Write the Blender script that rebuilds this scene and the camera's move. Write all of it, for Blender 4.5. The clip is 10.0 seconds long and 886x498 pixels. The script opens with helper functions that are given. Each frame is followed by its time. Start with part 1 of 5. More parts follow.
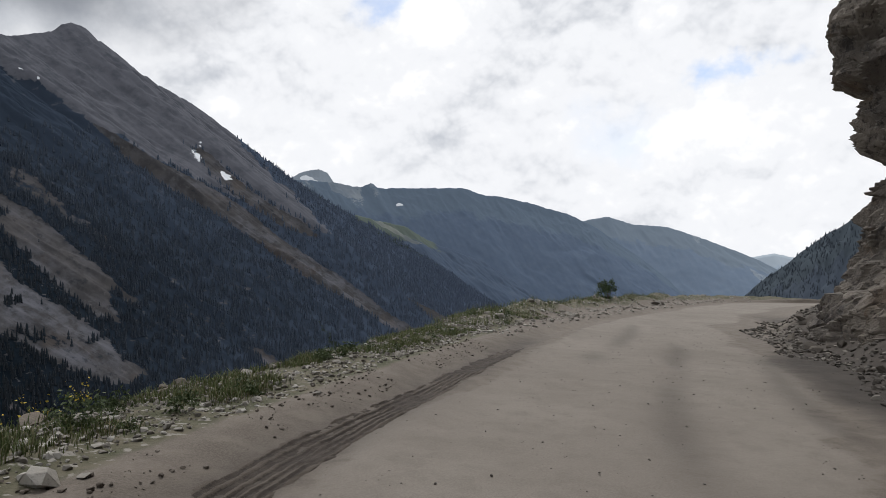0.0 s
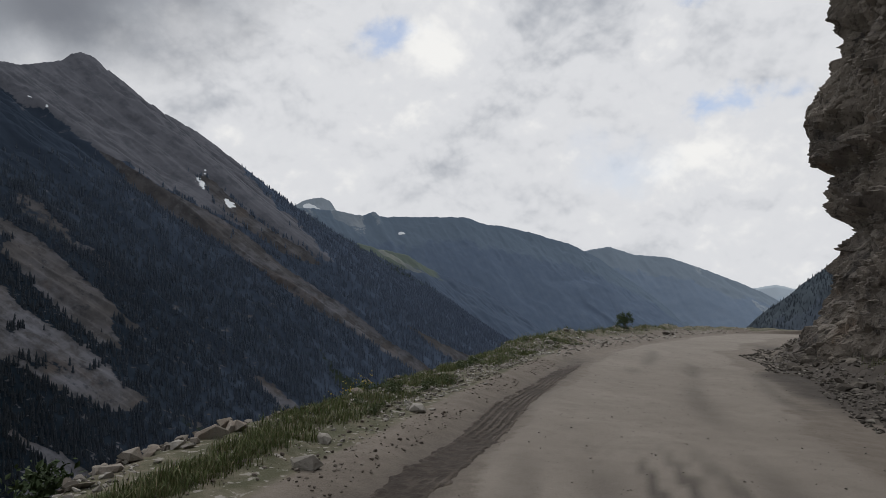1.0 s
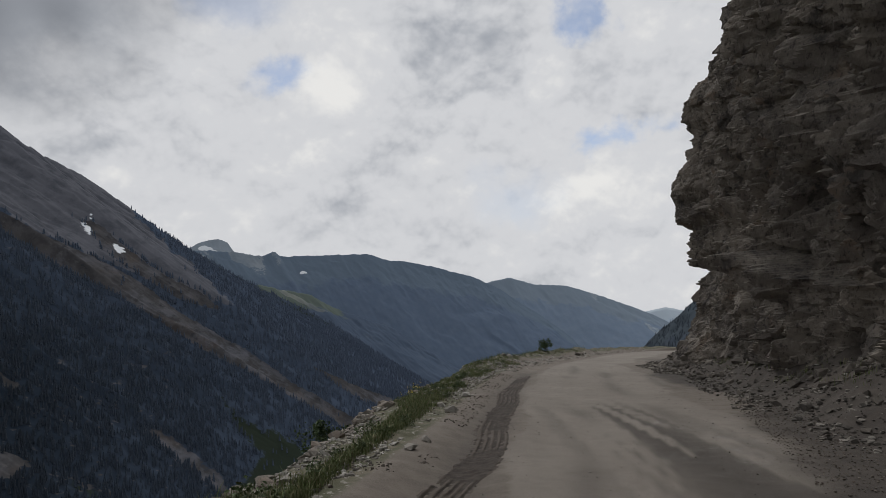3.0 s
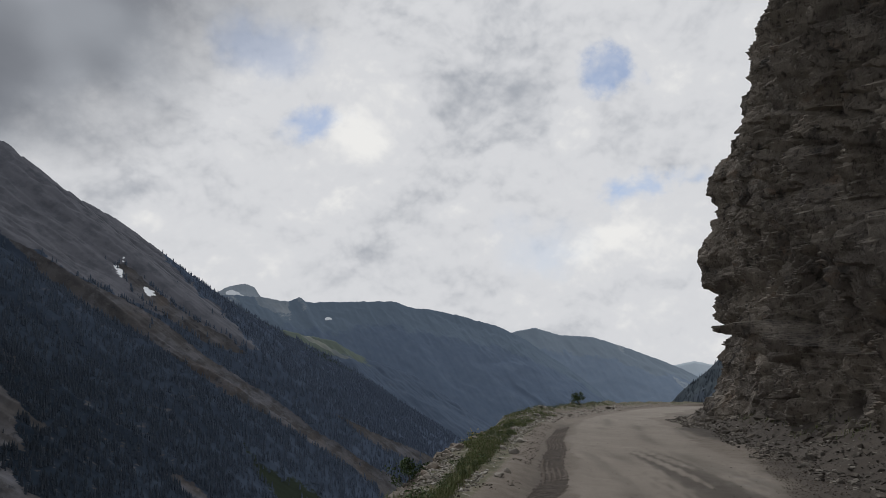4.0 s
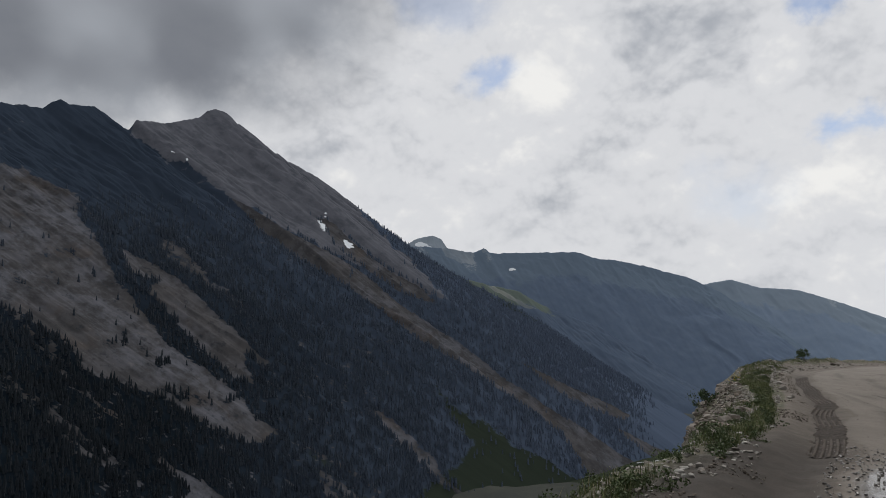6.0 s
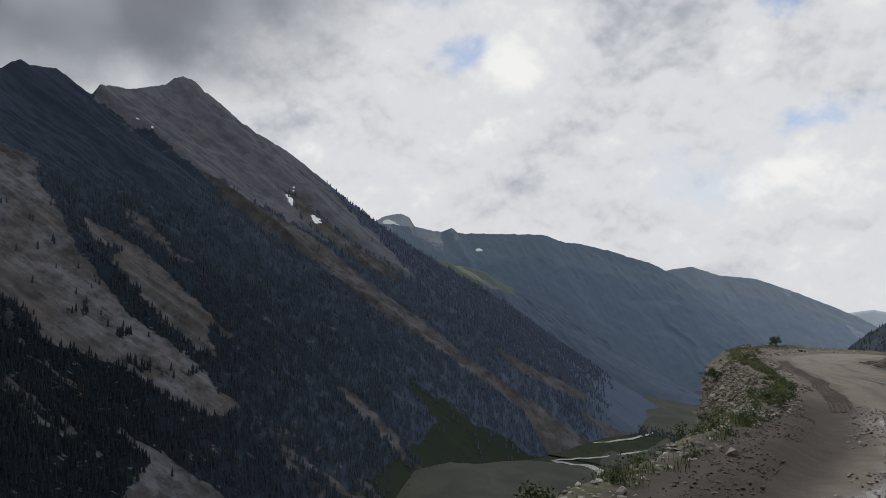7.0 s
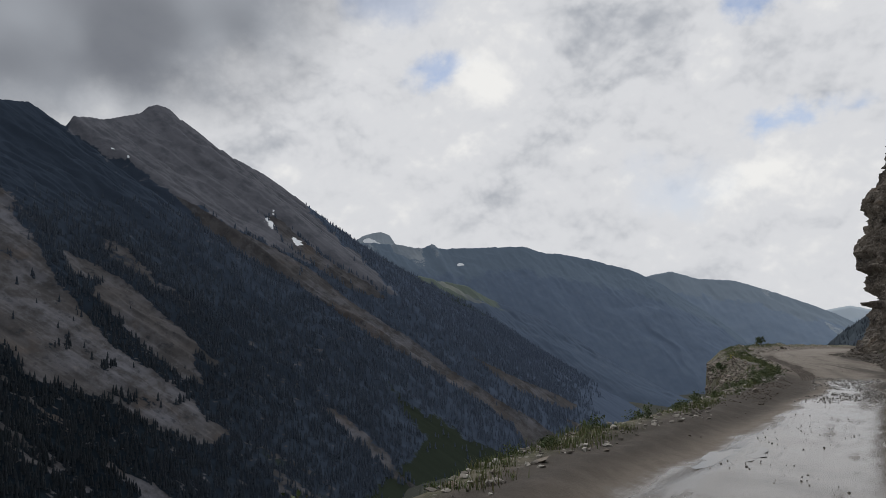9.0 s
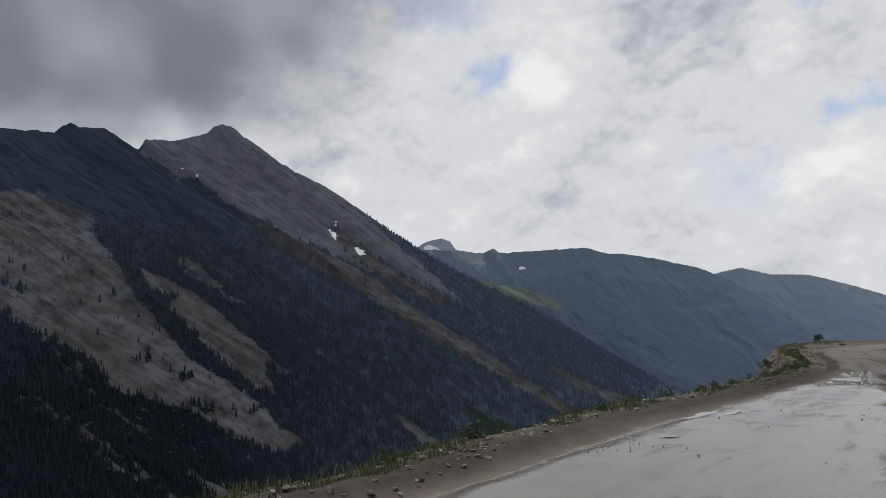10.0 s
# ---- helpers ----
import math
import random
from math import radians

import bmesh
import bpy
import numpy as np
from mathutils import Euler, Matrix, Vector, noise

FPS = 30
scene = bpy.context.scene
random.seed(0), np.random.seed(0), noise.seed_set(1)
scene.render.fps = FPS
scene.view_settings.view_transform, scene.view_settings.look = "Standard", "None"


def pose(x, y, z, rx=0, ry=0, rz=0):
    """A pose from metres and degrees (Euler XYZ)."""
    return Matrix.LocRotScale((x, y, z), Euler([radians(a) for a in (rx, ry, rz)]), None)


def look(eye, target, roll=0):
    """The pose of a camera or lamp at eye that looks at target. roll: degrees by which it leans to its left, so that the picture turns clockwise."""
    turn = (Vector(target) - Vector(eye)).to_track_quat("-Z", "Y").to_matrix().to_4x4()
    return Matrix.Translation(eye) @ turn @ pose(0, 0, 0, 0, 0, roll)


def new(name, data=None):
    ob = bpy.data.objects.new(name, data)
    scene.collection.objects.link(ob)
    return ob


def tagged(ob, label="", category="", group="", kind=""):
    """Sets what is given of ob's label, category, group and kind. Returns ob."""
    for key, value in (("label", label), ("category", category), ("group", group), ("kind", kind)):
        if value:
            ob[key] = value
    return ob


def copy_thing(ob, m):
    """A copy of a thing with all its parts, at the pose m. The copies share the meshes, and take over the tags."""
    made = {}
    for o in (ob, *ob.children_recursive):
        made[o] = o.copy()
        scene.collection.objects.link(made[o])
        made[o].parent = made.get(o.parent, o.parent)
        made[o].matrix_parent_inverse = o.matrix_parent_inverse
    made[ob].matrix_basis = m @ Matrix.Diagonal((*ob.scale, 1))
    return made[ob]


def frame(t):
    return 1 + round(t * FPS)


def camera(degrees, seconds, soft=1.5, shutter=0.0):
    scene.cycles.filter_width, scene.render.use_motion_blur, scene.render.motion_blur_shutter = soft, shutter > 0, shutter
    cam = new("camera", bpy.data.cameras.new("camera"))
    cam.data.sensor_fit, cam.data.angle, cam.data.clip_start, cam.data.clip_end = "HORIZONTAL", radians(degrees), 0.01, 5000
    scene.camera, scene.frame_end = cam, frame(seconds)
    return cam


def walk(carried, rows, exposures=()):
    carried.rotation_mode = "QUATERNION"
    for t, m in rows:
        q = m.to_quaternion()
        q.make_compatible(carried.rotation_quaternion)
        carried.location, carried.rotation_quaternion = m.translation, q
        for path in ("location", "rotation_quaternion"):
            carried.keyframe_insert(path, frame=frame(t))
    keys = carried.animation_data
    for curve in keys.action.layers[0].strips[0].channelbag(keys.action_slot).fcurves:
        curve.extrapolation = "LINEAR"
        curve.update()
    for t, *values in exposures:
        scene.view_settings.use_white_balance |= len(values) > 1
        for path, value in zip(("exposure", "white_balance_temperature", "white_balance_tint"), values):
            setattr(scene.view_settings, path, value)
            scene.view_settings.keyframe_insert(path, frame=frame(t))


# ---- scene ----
cam = camera(65.67, 10.0, soft=0.85)
EXPOSURES = ((0.0, 0.40), (0.4, 0.20), (0.8, 0.02), (2.0, 0.0), (3.3, -0.16), (4.2, -0.06), (5.5, -0.05), (7.0, 0.0), (10.0, -0.05))
CLOUD_LIT, CLOUD_SHADE, CLOUD_HEAD = (0.70, 0.71, 0.735), (0.37, 0.395, 0.44), (0.88, 0.875, 0.86)
CLOUD_MID, CLOUD_DARK = (0.33, 0.353, 0.392), (0.165, 0.178, 0.206)
PATH = [
    (0.0, pose(0.000, -0.000, 1.568, 89.600, -0.232, 0.000)),
    (0.5, pose(-1.115, -2.701, 1.783, 90.731, -0.570, -0.126)),
    (1.0, pose(-2.219, -5.376, 1.977, 91.996, -0.666, 0.099)),
    (1.5, pose(-3.233, -7.834, 2.111, 91.908, -2.463, -0.245)),
    (2.0, pose(-4.195, -9.905, 2.206, 91.602, -3.984, -0.600)),
    (3.5, pose(-6.106, -14.332, 2.354, 97.189, 4.554, -10.050)),
    (4.0, pose(-6.927, -16.120, 2.527, 98.945, 0.865, -5.889)),
    (4.5, pose(-7.653, -18.271, 2.658, 98.936, 2.467, -2.616)),
    (5.0, pose(-8.684, -20.528, 2.749, 98.054, 1.763, 2.641)),
    (5.5, pose(-9.916, -22.836, 2.872, 96.479, 0.077, 9.606)),
    (7.0, pose(-14.516, -29.910, 3.213, 93.209, -1.812, 6.297)),
    (7.5, pose(-15.923, -32.318, 3.312, 93.841, -1.943, 4.200)),
    (8.0, pose(-17.158, -34.695, 3.485, 94.255, -2.020, 4.048)),
    (8.5, pose(-18.178, -37.463, 3.613, 94.702, -1.341, 5.487)),
    (9.0, pose(-18.759, -40.784, 3.817, 94.530, 0.904, 4.838)),
    (9.5, pose(-19.027, -44.174, 4.029, 94.068, 1.805, 5.891)),
    (10.0, pose(-18.814, -47.267, 4.250, 95.111, 2.598, 10.046)),
]
walk(cam, PATH, EXPOSURES)

# ---- world, sun ----
SUN_AZ, SUN_EL = 4.0, 52.0          # degrees left of +y, degrees up


def direction(az, el):
    a, e = radians(az), radians(el)
    return Vector((-math.sin(a) * math.cos(e), math.cos(a) * math.cos(e), math.sin(e)))


class Nodes:
    """Small wrapper to wire node trees."""

    def __init__(self, tree):
        self.tree = tree
        tree.nodes.clear()

    def add(self, kind, **sets):
        n = self.tree.nodes.new(kind)
        for k, v in sets.items():
            setattr(n, k, v)
        return n

    def link(self, a, b):
        self.tree.links.new(a, b)

    def put(self, socket, value):
        if isinstance(value, bpy.types.NodeSocket):
            self.link(value, socket)
        elif isinstance(value, (tuple, list, Vector)) and len(value) == 3 and socket.type == "RGBA":
            socket.default_value = (*value, 1)
        else:
            socket.default_value = value

    def math(self, op, a, b=0.0, c=0.0, clamp=False):
        n = self.add("ShaderNodeMath", operation=op, use_clamp=clamp)
        for s, v in zip(n.inputs, (a, b, c)):
            self.put(s, v)
        return n.outputs[0]

    def vec(self, op, a, b=(0, 0, 0)):
        n = self.add("ShaderNodeVectorMath", operation=op)
        self.put(n.inputs[0], a)
        self.put(n.inputs[1], b)
        return n.outputs["Value"] if op == "DOT_PRODUCT" else n.outputs[0]

    def noise(self, co, scale, detail=4.0, rough=0.55, distort=0.0, color=False):
        n = self.add("ShaderNodeTexNoise")
        self.put(n.inputs["Vector"], co)
        n.inputs["Scale"].default_value = scale
        n.inputs["Detail"].default_value = detail
        n.inputs["Roughness"].default_value = rough
        n.inputs["Distortion"].default_value = distort
        return n.outputs["Color" if color else "Fac"]

    def span(self, x, a, b, lo=0.0, hi=1.0):
        n = self.add("ShaderNodeMapRange", interpolation_type="SMOOTHSTEP")
        for s, v in zip(n.inputs, (x, a, b, lo, hi)):
            self.put(s, v)
        return n.outputs[0]

    def mix(self, fac, a, b, blend="MIX"):
        n = self.add("ShaderNodeMix", data_type="RGBA", blend_type=blend)
        self.put(n.inputs[0], fac)
        self.put(n.inputs[6], a)
        self.put(n.inputs[7], b)
        return n.outputs[2]

    def scale(self, co, v):
        return self.vec("MULTIPLY", co, v)


world = bpy.data.worlds.new("sky")
scene.world = world
world.use_nodes = True
w = Nodes(world.node_tree)
sky = w.add("ShaderNodeTexSky", sky_type="NISHITA", sun_disc=False, sun_elevation=radians(SUN_EL), sun_rotation=radians(-SUN_AZ), altitude=3000.0)
ray = w.add("ShaderNodeTexCoord").outputs["Generated"]
# billows: the ray bent a little by noise, so that no cloud has a smooth rim
bend = w.vec("SUBTRACT", w.noise(ray, 7.0, 4.0, 0.5, color=True), (0.5, 0.5, 0.5))
bent = w.vec("ADD", ray, w.scale(bend, (0.045, 0.045, 0.045)))
flat = w.scale(bent, (1.0, 1.0, 1.25))
torn = w.vec("ADD", ray, w.scale(w.vec("SUBTRACT", w.noise(ray, 6.5, 7.0, 0.6, color=True), (0.5, 0.5, 0.5)), (0.13, 0.13, 0.13)))
big = w.noise(w.scale(ray, (1.0, 1.0, 1.5)), 3.2, 2.0, 0.5)
mid = w.noise(flat, 7.0, 1.5, 0.45)
fine = w.noise(flat, 24.0, 5.0, 0.6)


def heads(co):
    """Rounded heads of heaped clouds, heads upon heads."""
    v = w.add("ShaderNodeTexVoronoi", feature="SMOOTH_F1", normalize=True)
    w.put(v.inputs["Vector"], co)
    for key, value in (("Scale", 11.0), ("Detail", 3.5), ("Roughness", 0.48), ("Lacunarity", 2.3), ("Smoothness", 0.22)):
        v.inputs[key].default_value = value
    return w.math("SUBTRACT", 1.0, v.outputs["Distance"])


heap, heap_up = heads(flat), heads(w.vec("ADD", flat, (0.0, 0.004, 0.014)))
relief = w.math("SUBTRACT", heap, heap_up)
ragged = w.math("ADD", w.math("MULTIPLY", w.math("SUBTRACT", heap, 0.72), 1.3), w.math("MULTIPLY", w.math("SUBTRACT", fine, 0.5), 0.5))


def patch(az, el, wide, soft, stretch=1.0, lean=0.0, puffs=1.5):
    """1 inside a spot of the sky, wide degrees across, 0 outside; stretch draws it out sideways, lean turns it; puffs: degrees by which its rim bulges."""
    d = direction(az, el)
    side = Vector((d.y, -d.x, 0)).normalized()
    up = side.cross(d)
    c, s = math.cos(radians(lean)), math.sin(radians(lean))
    sa, ua = side * c + up * s, up * c - side * s
    off = w.vec("SUBTRACT", torn, d)
    a = w.math("DIVIDE", w.vec("DOT_PRODUCT", off, sa), stretch)
    b = w.vec("DOT_PRODUCT", off, ua)
    e = w.vec("DOT_PRODUCT", off, d)
    r = w.math("SQRT", w.math("ADD", w.math("ADD", w.math("MULTIPLY", a, a), w.math("MULTIPLY", b, b)), w.math("MULTIPLY", e, e)))
    r = w.math("ADD", r, w.math("MULTIPLY", ragged, radians(puffs)))
    return w.span(r, radians(wide - soft) / 2, radians(wide + soft) / 2, 1.0, 0.0)


def either(*xs):
    v = xs[0]
    for x in xs[1:]:
        v = w.math("MAXIMUM", v, x)
    return v


def some(x, k):
    return w.math("MULTIPLY", x, k)


# blue holes, the dark bank, grey undersides, sunlit heads
gap = either(patch(-19.9, 22.5, 4.3, 1.4, 1.0, 0, 2.2), some(patch(4.8, 18.5, 1.6, 1.2, 2.9, 8, 1.4), 0.85), some(patch(-23.2, 13.0, 1.7, 1.4, 4.0, 20, 2.0), 0.9),
             some(patch(9.0, 24.2, 4.2, 2.5, 1.5, 0, 3.0), 0.45), some(patch(-14.5, 8.5, 2.6, 2.4, 2.2, 0, 2.0), 0.25))
dark = either(patch(37.0, 27.0, 28.5, 8.0, 1.5, 14, 3.5), some(patch(24.0, 33.0, 20.0, 9.0, 1.6, 0, 3.0), 0.85))
dark = w.math("MULTIPLY", dark, w.math("SUBTRACT", 1.0, some(patch(31.3, 15.2, 3.2, 3.5, 1.0, 0, 2.0), 0.45)))
grey = either(some(patch(-10.2, 20.5, 9.5, 7.5, 0.8, -12, 1.5), 0.6), some(patch(-6.0, 14.5, 8.0, 7.0, 1.0, 40, 2.0), 0.6), some(patch(-0.8, 8.6, 3.6, 3.5, 1.4, 0, 1.5), 0.6),
              some(patch(-21.0, 4.9, 2.0, 2.2, 4.6, 20, 1.0), 0.75), some(patch(19.0, 12.6, 3.0, 3.0, 2.2, 0, 1.5), 0.5))
shine = either(some(patch(0.9, 18.0, 3.4, 3.4, 0.75, 0, 2.2), 0.65), some(patch(2.4, 12.6, 1.9, 2.0, 1.2, 0, 1.6), 0.8), patch(7.0, 8.8, 3.0, 3.4, 1.1, 0, 2.0), some(patch(-17.2, 18.5, 5.0, 1.6, 0.9, 0, 2.6), 0.85),
               some(patch(-20.5, 8.9, 2.2, 2.4, 4.0, 22, 2.2), 0.9), some(patch(17.6, 10.9, 2.6, 2.0, 1.4, 0, 1.6), 0.9), some(patch(-6.9, 12.0, 2.4, 2.2, 1.2, 0, 2.0), 0.6), some(patch(-25.0, 21.5, 5.0, 3.0, 1.0, 0, 2.5), 0.8))
veil = either(patch(6.0, 15.0, 13.0, 12.0, 1.2, 0, 2.0), some(patch(-19.0, 12.0, 12.0, 10.0, 1.2, 0, 2.0), 0.7))
light = w.math("ADD", w.math("ADD", w.math("MULTIPLY", w.math("SUBTRACT", big, 0.5), 0.55), w.math("MULTIPLY", w.math("SUBTRACT", mid, 0.5), 0.45)),
               w.math("ADD", w.math("MULTIPLY", relief, 1.3), w.math("MULTIPLY", ragged, 0.22)))
light = w.math("ADD", w.math("ADD", light, 0.56), w.math("SUBTRACT", w.math("ADD", some(shine, 0.32), some(veil, 0.10)), some(grey, 0.30)))
cloud = w.mix(w.span(light, 0.05, 0.62), CLOUD_SHADE, CLOUD_LIT)
cloud = w.mix(w.span(light, 0.62, 1.0), cloud, CLOUD_HEAD)
cloud = w.mix(w.math("MULTIPLY", dark, 0.94), cloud, w.mix(w.span(w.math("ADD", mid, w.math("MULTIPLY", big, 0.8)), 0.70, 1.15), CLOUD_DARK, CLOUD_MID))
opening = w.math("MULTIPLY", gap, w.span(ragged, 0.25, -0.15, 0.55, 1.0))
bg_sky, bg_cloud, both = w.add("ShaderNodeBackground"), w.add("ShaderNodeBackground"), w.add("ShaderNodeMixShader")
w.put(bg_sky.inputs[0], sky.outputs[0])
bg_sky.inputs[1].default_value = 0.12
w.put(bg_cloud.inputs[0], cloud)
w.put(both.inputs[0], w.math("SUBTRACT", 1.0, w.math("MULTIPLY", opening, 0.70)))
w.link(bg_sky.outputs[0], both.inputs[1])
w.link(bg_cloud.outputs[0], both.inputs[2])
w.link(both.outputs[0], w.add("ShaderNodeOutputWorld").inputs[0])

sun = new("sun", bpy.data.lights.new("sun", "SUN"))
sun.data.energy, sun.data.angle, sun.data.color = 1.1, radians(14), (1.0, 0.95, 0.88)
sun.matrix_world = look(direction(SUN_AZ, SUN_EL) * 100, (0, 0, 0))


# ---- materials ----
def surface(name, build, rough=0.9, bump=0.0, bump_dist=0.02, spec=0.3):
    """A principled material; build(n, co) gives its colour, height and roughness, any of the last two may be None."""
    m = bpy.data.materials.new(name)
    m.use_nodes = True
    n = Nodes(m.node_tree)
    co = n.add("ShaderNodeTexCoord").outputs["Object"]
    color, height, r = build(n, co)
    p = n.add("ShaderNodeBsdfPrincipled")
    n.put(p.inputs["Base Color"], color)
    n.put(p.inputs["Roughness"], rough if r is None else r)
    p.inputs["Specular IOR Level"].default_value = spec
    if height is not None and bump:
        b = n.add("ShaderNodeBump")
        b.inputs["Strength"].default_value = bump
        b.inputs["Distance"].default_value = bump_dist
        n.put(b.inputs["Height"], height)
        n.link(b.outputs[0], p.inputs["Normal"])
    n.link(p.outputs[0], n.add("ShaderNodeOutputMaterial").inputs[0])
    return m


def mottled(c1, c2, c3, big, small):
    """Two scales of variation between three colours."""
    def build(n, co):
        a = n.noise(co, big, 5.0, 0.6)
        b = n.noise(co, small, 6.0, 0.65)
        col = n.mix(n.span(a, 0.35, 0.65), c1, c2)
        col = n.mix(n.span(b, 0.50, 0.72), col, c3)
        return col, b, None
    return build


def cover(n):
    """The mesh's cover weights."""
    at = n.add("ShaderNodeAttribute", attribute_name="cover")
    sep = n.add("ShaderNodeSeparateColor")
    n.link(at.outputs["Color"], sep.inputs[0])
    return sep.outputs[0], sep.outputs[1], sep.outputs[2], at.outputs["Alpha"]


def ground_build(n, co):
    road, green, wet, rut = cover(n)
    a = n.noise(co, 0.35, 5.0, 0.6)
    b = n.noise(co, 3.0, 6.0, 0.65)
    c = n.noise(co, 38.0, 4.0, 0.7)
    grit = n.span(n.noise(co, 90.0, 2.0, 0.5), 0.60, 0.72)
    earth = n.mix(n.span(b, 0.35, 0.7), (0.110, 0.091, 0.074), (0.165, 0.140, 0.118))
    dust = n.mix(n.span(a, 0.3, 0.7), (0.205, 0.178, 0.152), (0.270, 0.240, 0.208))
    dust = n.mix(n.math("MULTIPLY", n.span(b, 0.45, 0.7), 0.5), dust, (0.165, 0.140, 0.118))
    dust = n.mix(n.math("MULTIPLY", grit, 0.45), dust, (0.12, 0.11, 0.10))
    speck = n.span(n.noise(co, 55.0, 3.0, 0.6), 0.36, 0.66)
    dust = n.mix(n.math("MULTIPLY", speck, 0.35), n.mix(0.35, dust, (0.10, 0.088, 0.075)), n.mix(0.25, dust, (0.36, 0.33, 0.30)))
    earth = n.mix(n.math("MULTIPLY", speck, 0.5), earth, (0.20, 0.175, 0.15))
    edge = n.span(n.math("ADD", road, n.math("MULTIPLY", n.math("SUBTRACT", b, 0.5), 0.9)), 0.35, 0.65)
    col = n.mix(edge, earth, dust)
    soil = n.mix(n.span(b, 0.4, 0.65), (0.060, 0.062, 0.030), (0.130, 0.115, 0.080))
    soil = n.mix(n.span(n.noise(co, 11.0, 3.0, 0.5), 0.58, 0.66), soil, (0.26, 0.245, 0.22))
    col = n.mix(n.span(n.math("ADD", green, n.math("MULTIPLY", n.math("SUBTRACT", b, 0.5), 0.6)), 0.3, 0.7), col, soil)
    alt = n.add("ShaderNodeSeparateXYZ")
    n.link(co, alt.inputs[0])
    low = n.span(alt.outputs[2], -6.0, -40.0)
    col = n.mix(low, col, n.mix(n.span(n.noise(co, 0.01, 5.0, 0.6), 0.4, 0.6), (0.014, 0.020, 0.017), (0.026, 0.032, 0.024)))
    col = n.mix(n.span(alt.outputs[2], -380.0, -430.0), col, n.mix(n.span(n.noise(co, 0.012, 6.0, 0.65), 0.42, 0.62), (0.010, 0.014, 0.010), (0.023, 0.028, 0.019)))
    col = n.mix(n.math("MULTIPLY", rut, 0.95), col, n.mix(n.span(b, 0.4, 0.65), (0.030, 0.024, 0.020), (0.048, 0.039, 0.033)))
    soak = n.span(n.math("ADD", wet, n.math("MULTIPLY", n.math("SUBTRACT", b, 0.5), 1.1)), 0.38, 0.72)
    col = n.mix(n.math("MULTIPLY", soak, 0.62), col, (0.075, 0.066, 0.058))
    height = n.math("ADD", n.math("MULTIPLY", n.noise(co, 9.0, 5.0, 0.7), 0.6), n.math("MULTIPLY", c, 0.5))
    along = n.add("ShaderNodeCombineXYZ")
    for k, (axis, f) in enumerate((((0.88, -0.47, 0.0), 2.6), ((0.47, 0.88, 0.0), 0.35), ((0.0, 0.0, 1.0), 1.0))):
        n.put(along.inputs[k], n.math("MULTIPLY", n.vec("DOT_PRODUCT", co, axis), f))
    drag = n.noise(along.outputs[0], 1.3, 6.0, 0.62)
    film = n.span(n.math("ADD", n.math("MULTIPLY", wet, 1.1), n.math("ADD", n.math("MULTIPLY", n.math("SUBTRACT", drag, 0.5), 1.7), n.math("MULTIPLY", n.math("SUBTRACT", n.noise(co, 0.8, 5.0, 0.6), 0.5), 1.0))), 0.40, 1.0)
    rough = n.math("SUBTRACT", 0.93, n.math("ADD", n.math("MULTIPLY", soak, 0.38), n.math("MULTIPLY", film, 0.40)))
    height = n.math("MULTIPLY", height, n.math("SUBTRACT", 1.0, n.math("MULTIPLY", film, 0.86)))
    height = n.math("ADD", height, n.math("MULTIPLY", n.math("MULTIPLY", wet, drag), 0.35))
    return col, height, rough


M_GROUND = surface("dusty_road_ground", ground_build, bump=0.5, bump_dist=0.03, spec=0.5)


def rock_build(n, co):
    axes = n.add("ShaderNodeCombineXYZ")
    for k, (axis, f) in enumerate((((-0.20, -0.50, 0.84), 0.7), ((0.30, 0.78, 0.55), 1.3), ((0.94, -0.34, 0.0), 1.2))):
        n.put(axes.inputs[k], n.math("MULTIPLY", n.vec("DOT_PRODUCT", co, axis), f))
    a = n.noise(co, 0.30, 5.0, 0.6)
    b = n.noise(axes.outputs[0], 1.4, 8.0, 0.66)
    c = n.noise(axes.outputs[0], 7.0, 7.0, 0.72)
    col = n.mix(n.span(a, 0.38, 0.62), (0.125, 0.110, 0.097), (0.200, 0.174, 0.146))
    col = n.mix(n.math("MULTIPLY", n.span(b, 0.48, 0.66), 0.65), col, (0.300, 0.268, 0.230))
    col = n.mix(n.math("MULTIPLY", n.span(n.noise(co, 0.8, 5.0, 0.65), 0.56, 0.70), 0.5), col, (0.170, 0.112, 0.072))
    # crevice shadow put into the colour: low spots of the noise are darkened
    col = n.mix(n.math("MULTIPLY", n.span(b, 0.45, 0.35), 0.85), col, (0.048, 0.044, 0.042))
    col = n.mix(n.math("MULTIPLY", n.span(c, 0.48, 0.36), 0.75), col, (0.030, 0.027, 0.026))
    col = n.mix(n.math("MULTIPLY", n.span(c, 0.58, 0.70), 0.35), col, (0.30, 0.275, 0.24))
    return col, n.math("ADD", n.math("MULTIPLY", b, 0.8), n.math("MULTIPLY", c, 0.6)), None


M_ROCK = surface("dark_schist_rock", rock_build, rough=0.8, bump=0.9, bump_dist=0.14, spec=0.3)
M_STONE = surface("pale_loose_stone", mottled((0.24, 0.225, 0.205), (0.33, 0.315, 0.29), (0.16, 0.145, 0.13), 2.0, 14.0), bump=0.5)
M_RUBBLE = surface("grey_brown_rubble", mottled((0.15, 0.132, 0.115), (0.235, 0.215, 0.19), (0.10, 0.088, 0.076), 1.3, 12.0), bump=0.5)
M_GRASS = surface("mountain_grass", mottled((0.050, 0.072, 0.024), (0.085, 0.100, 0.035), (0.135, 0.122, 0.060), 0.8, 5.0), rough=0.75)
M_LEAF = surface("bush_leaf", mottled((0.040, 0.066, 0.024), (0.062, 0.090, 0.032), (0.030, 0.046, 0.018), 2.0, 9.0), rough=0.65)
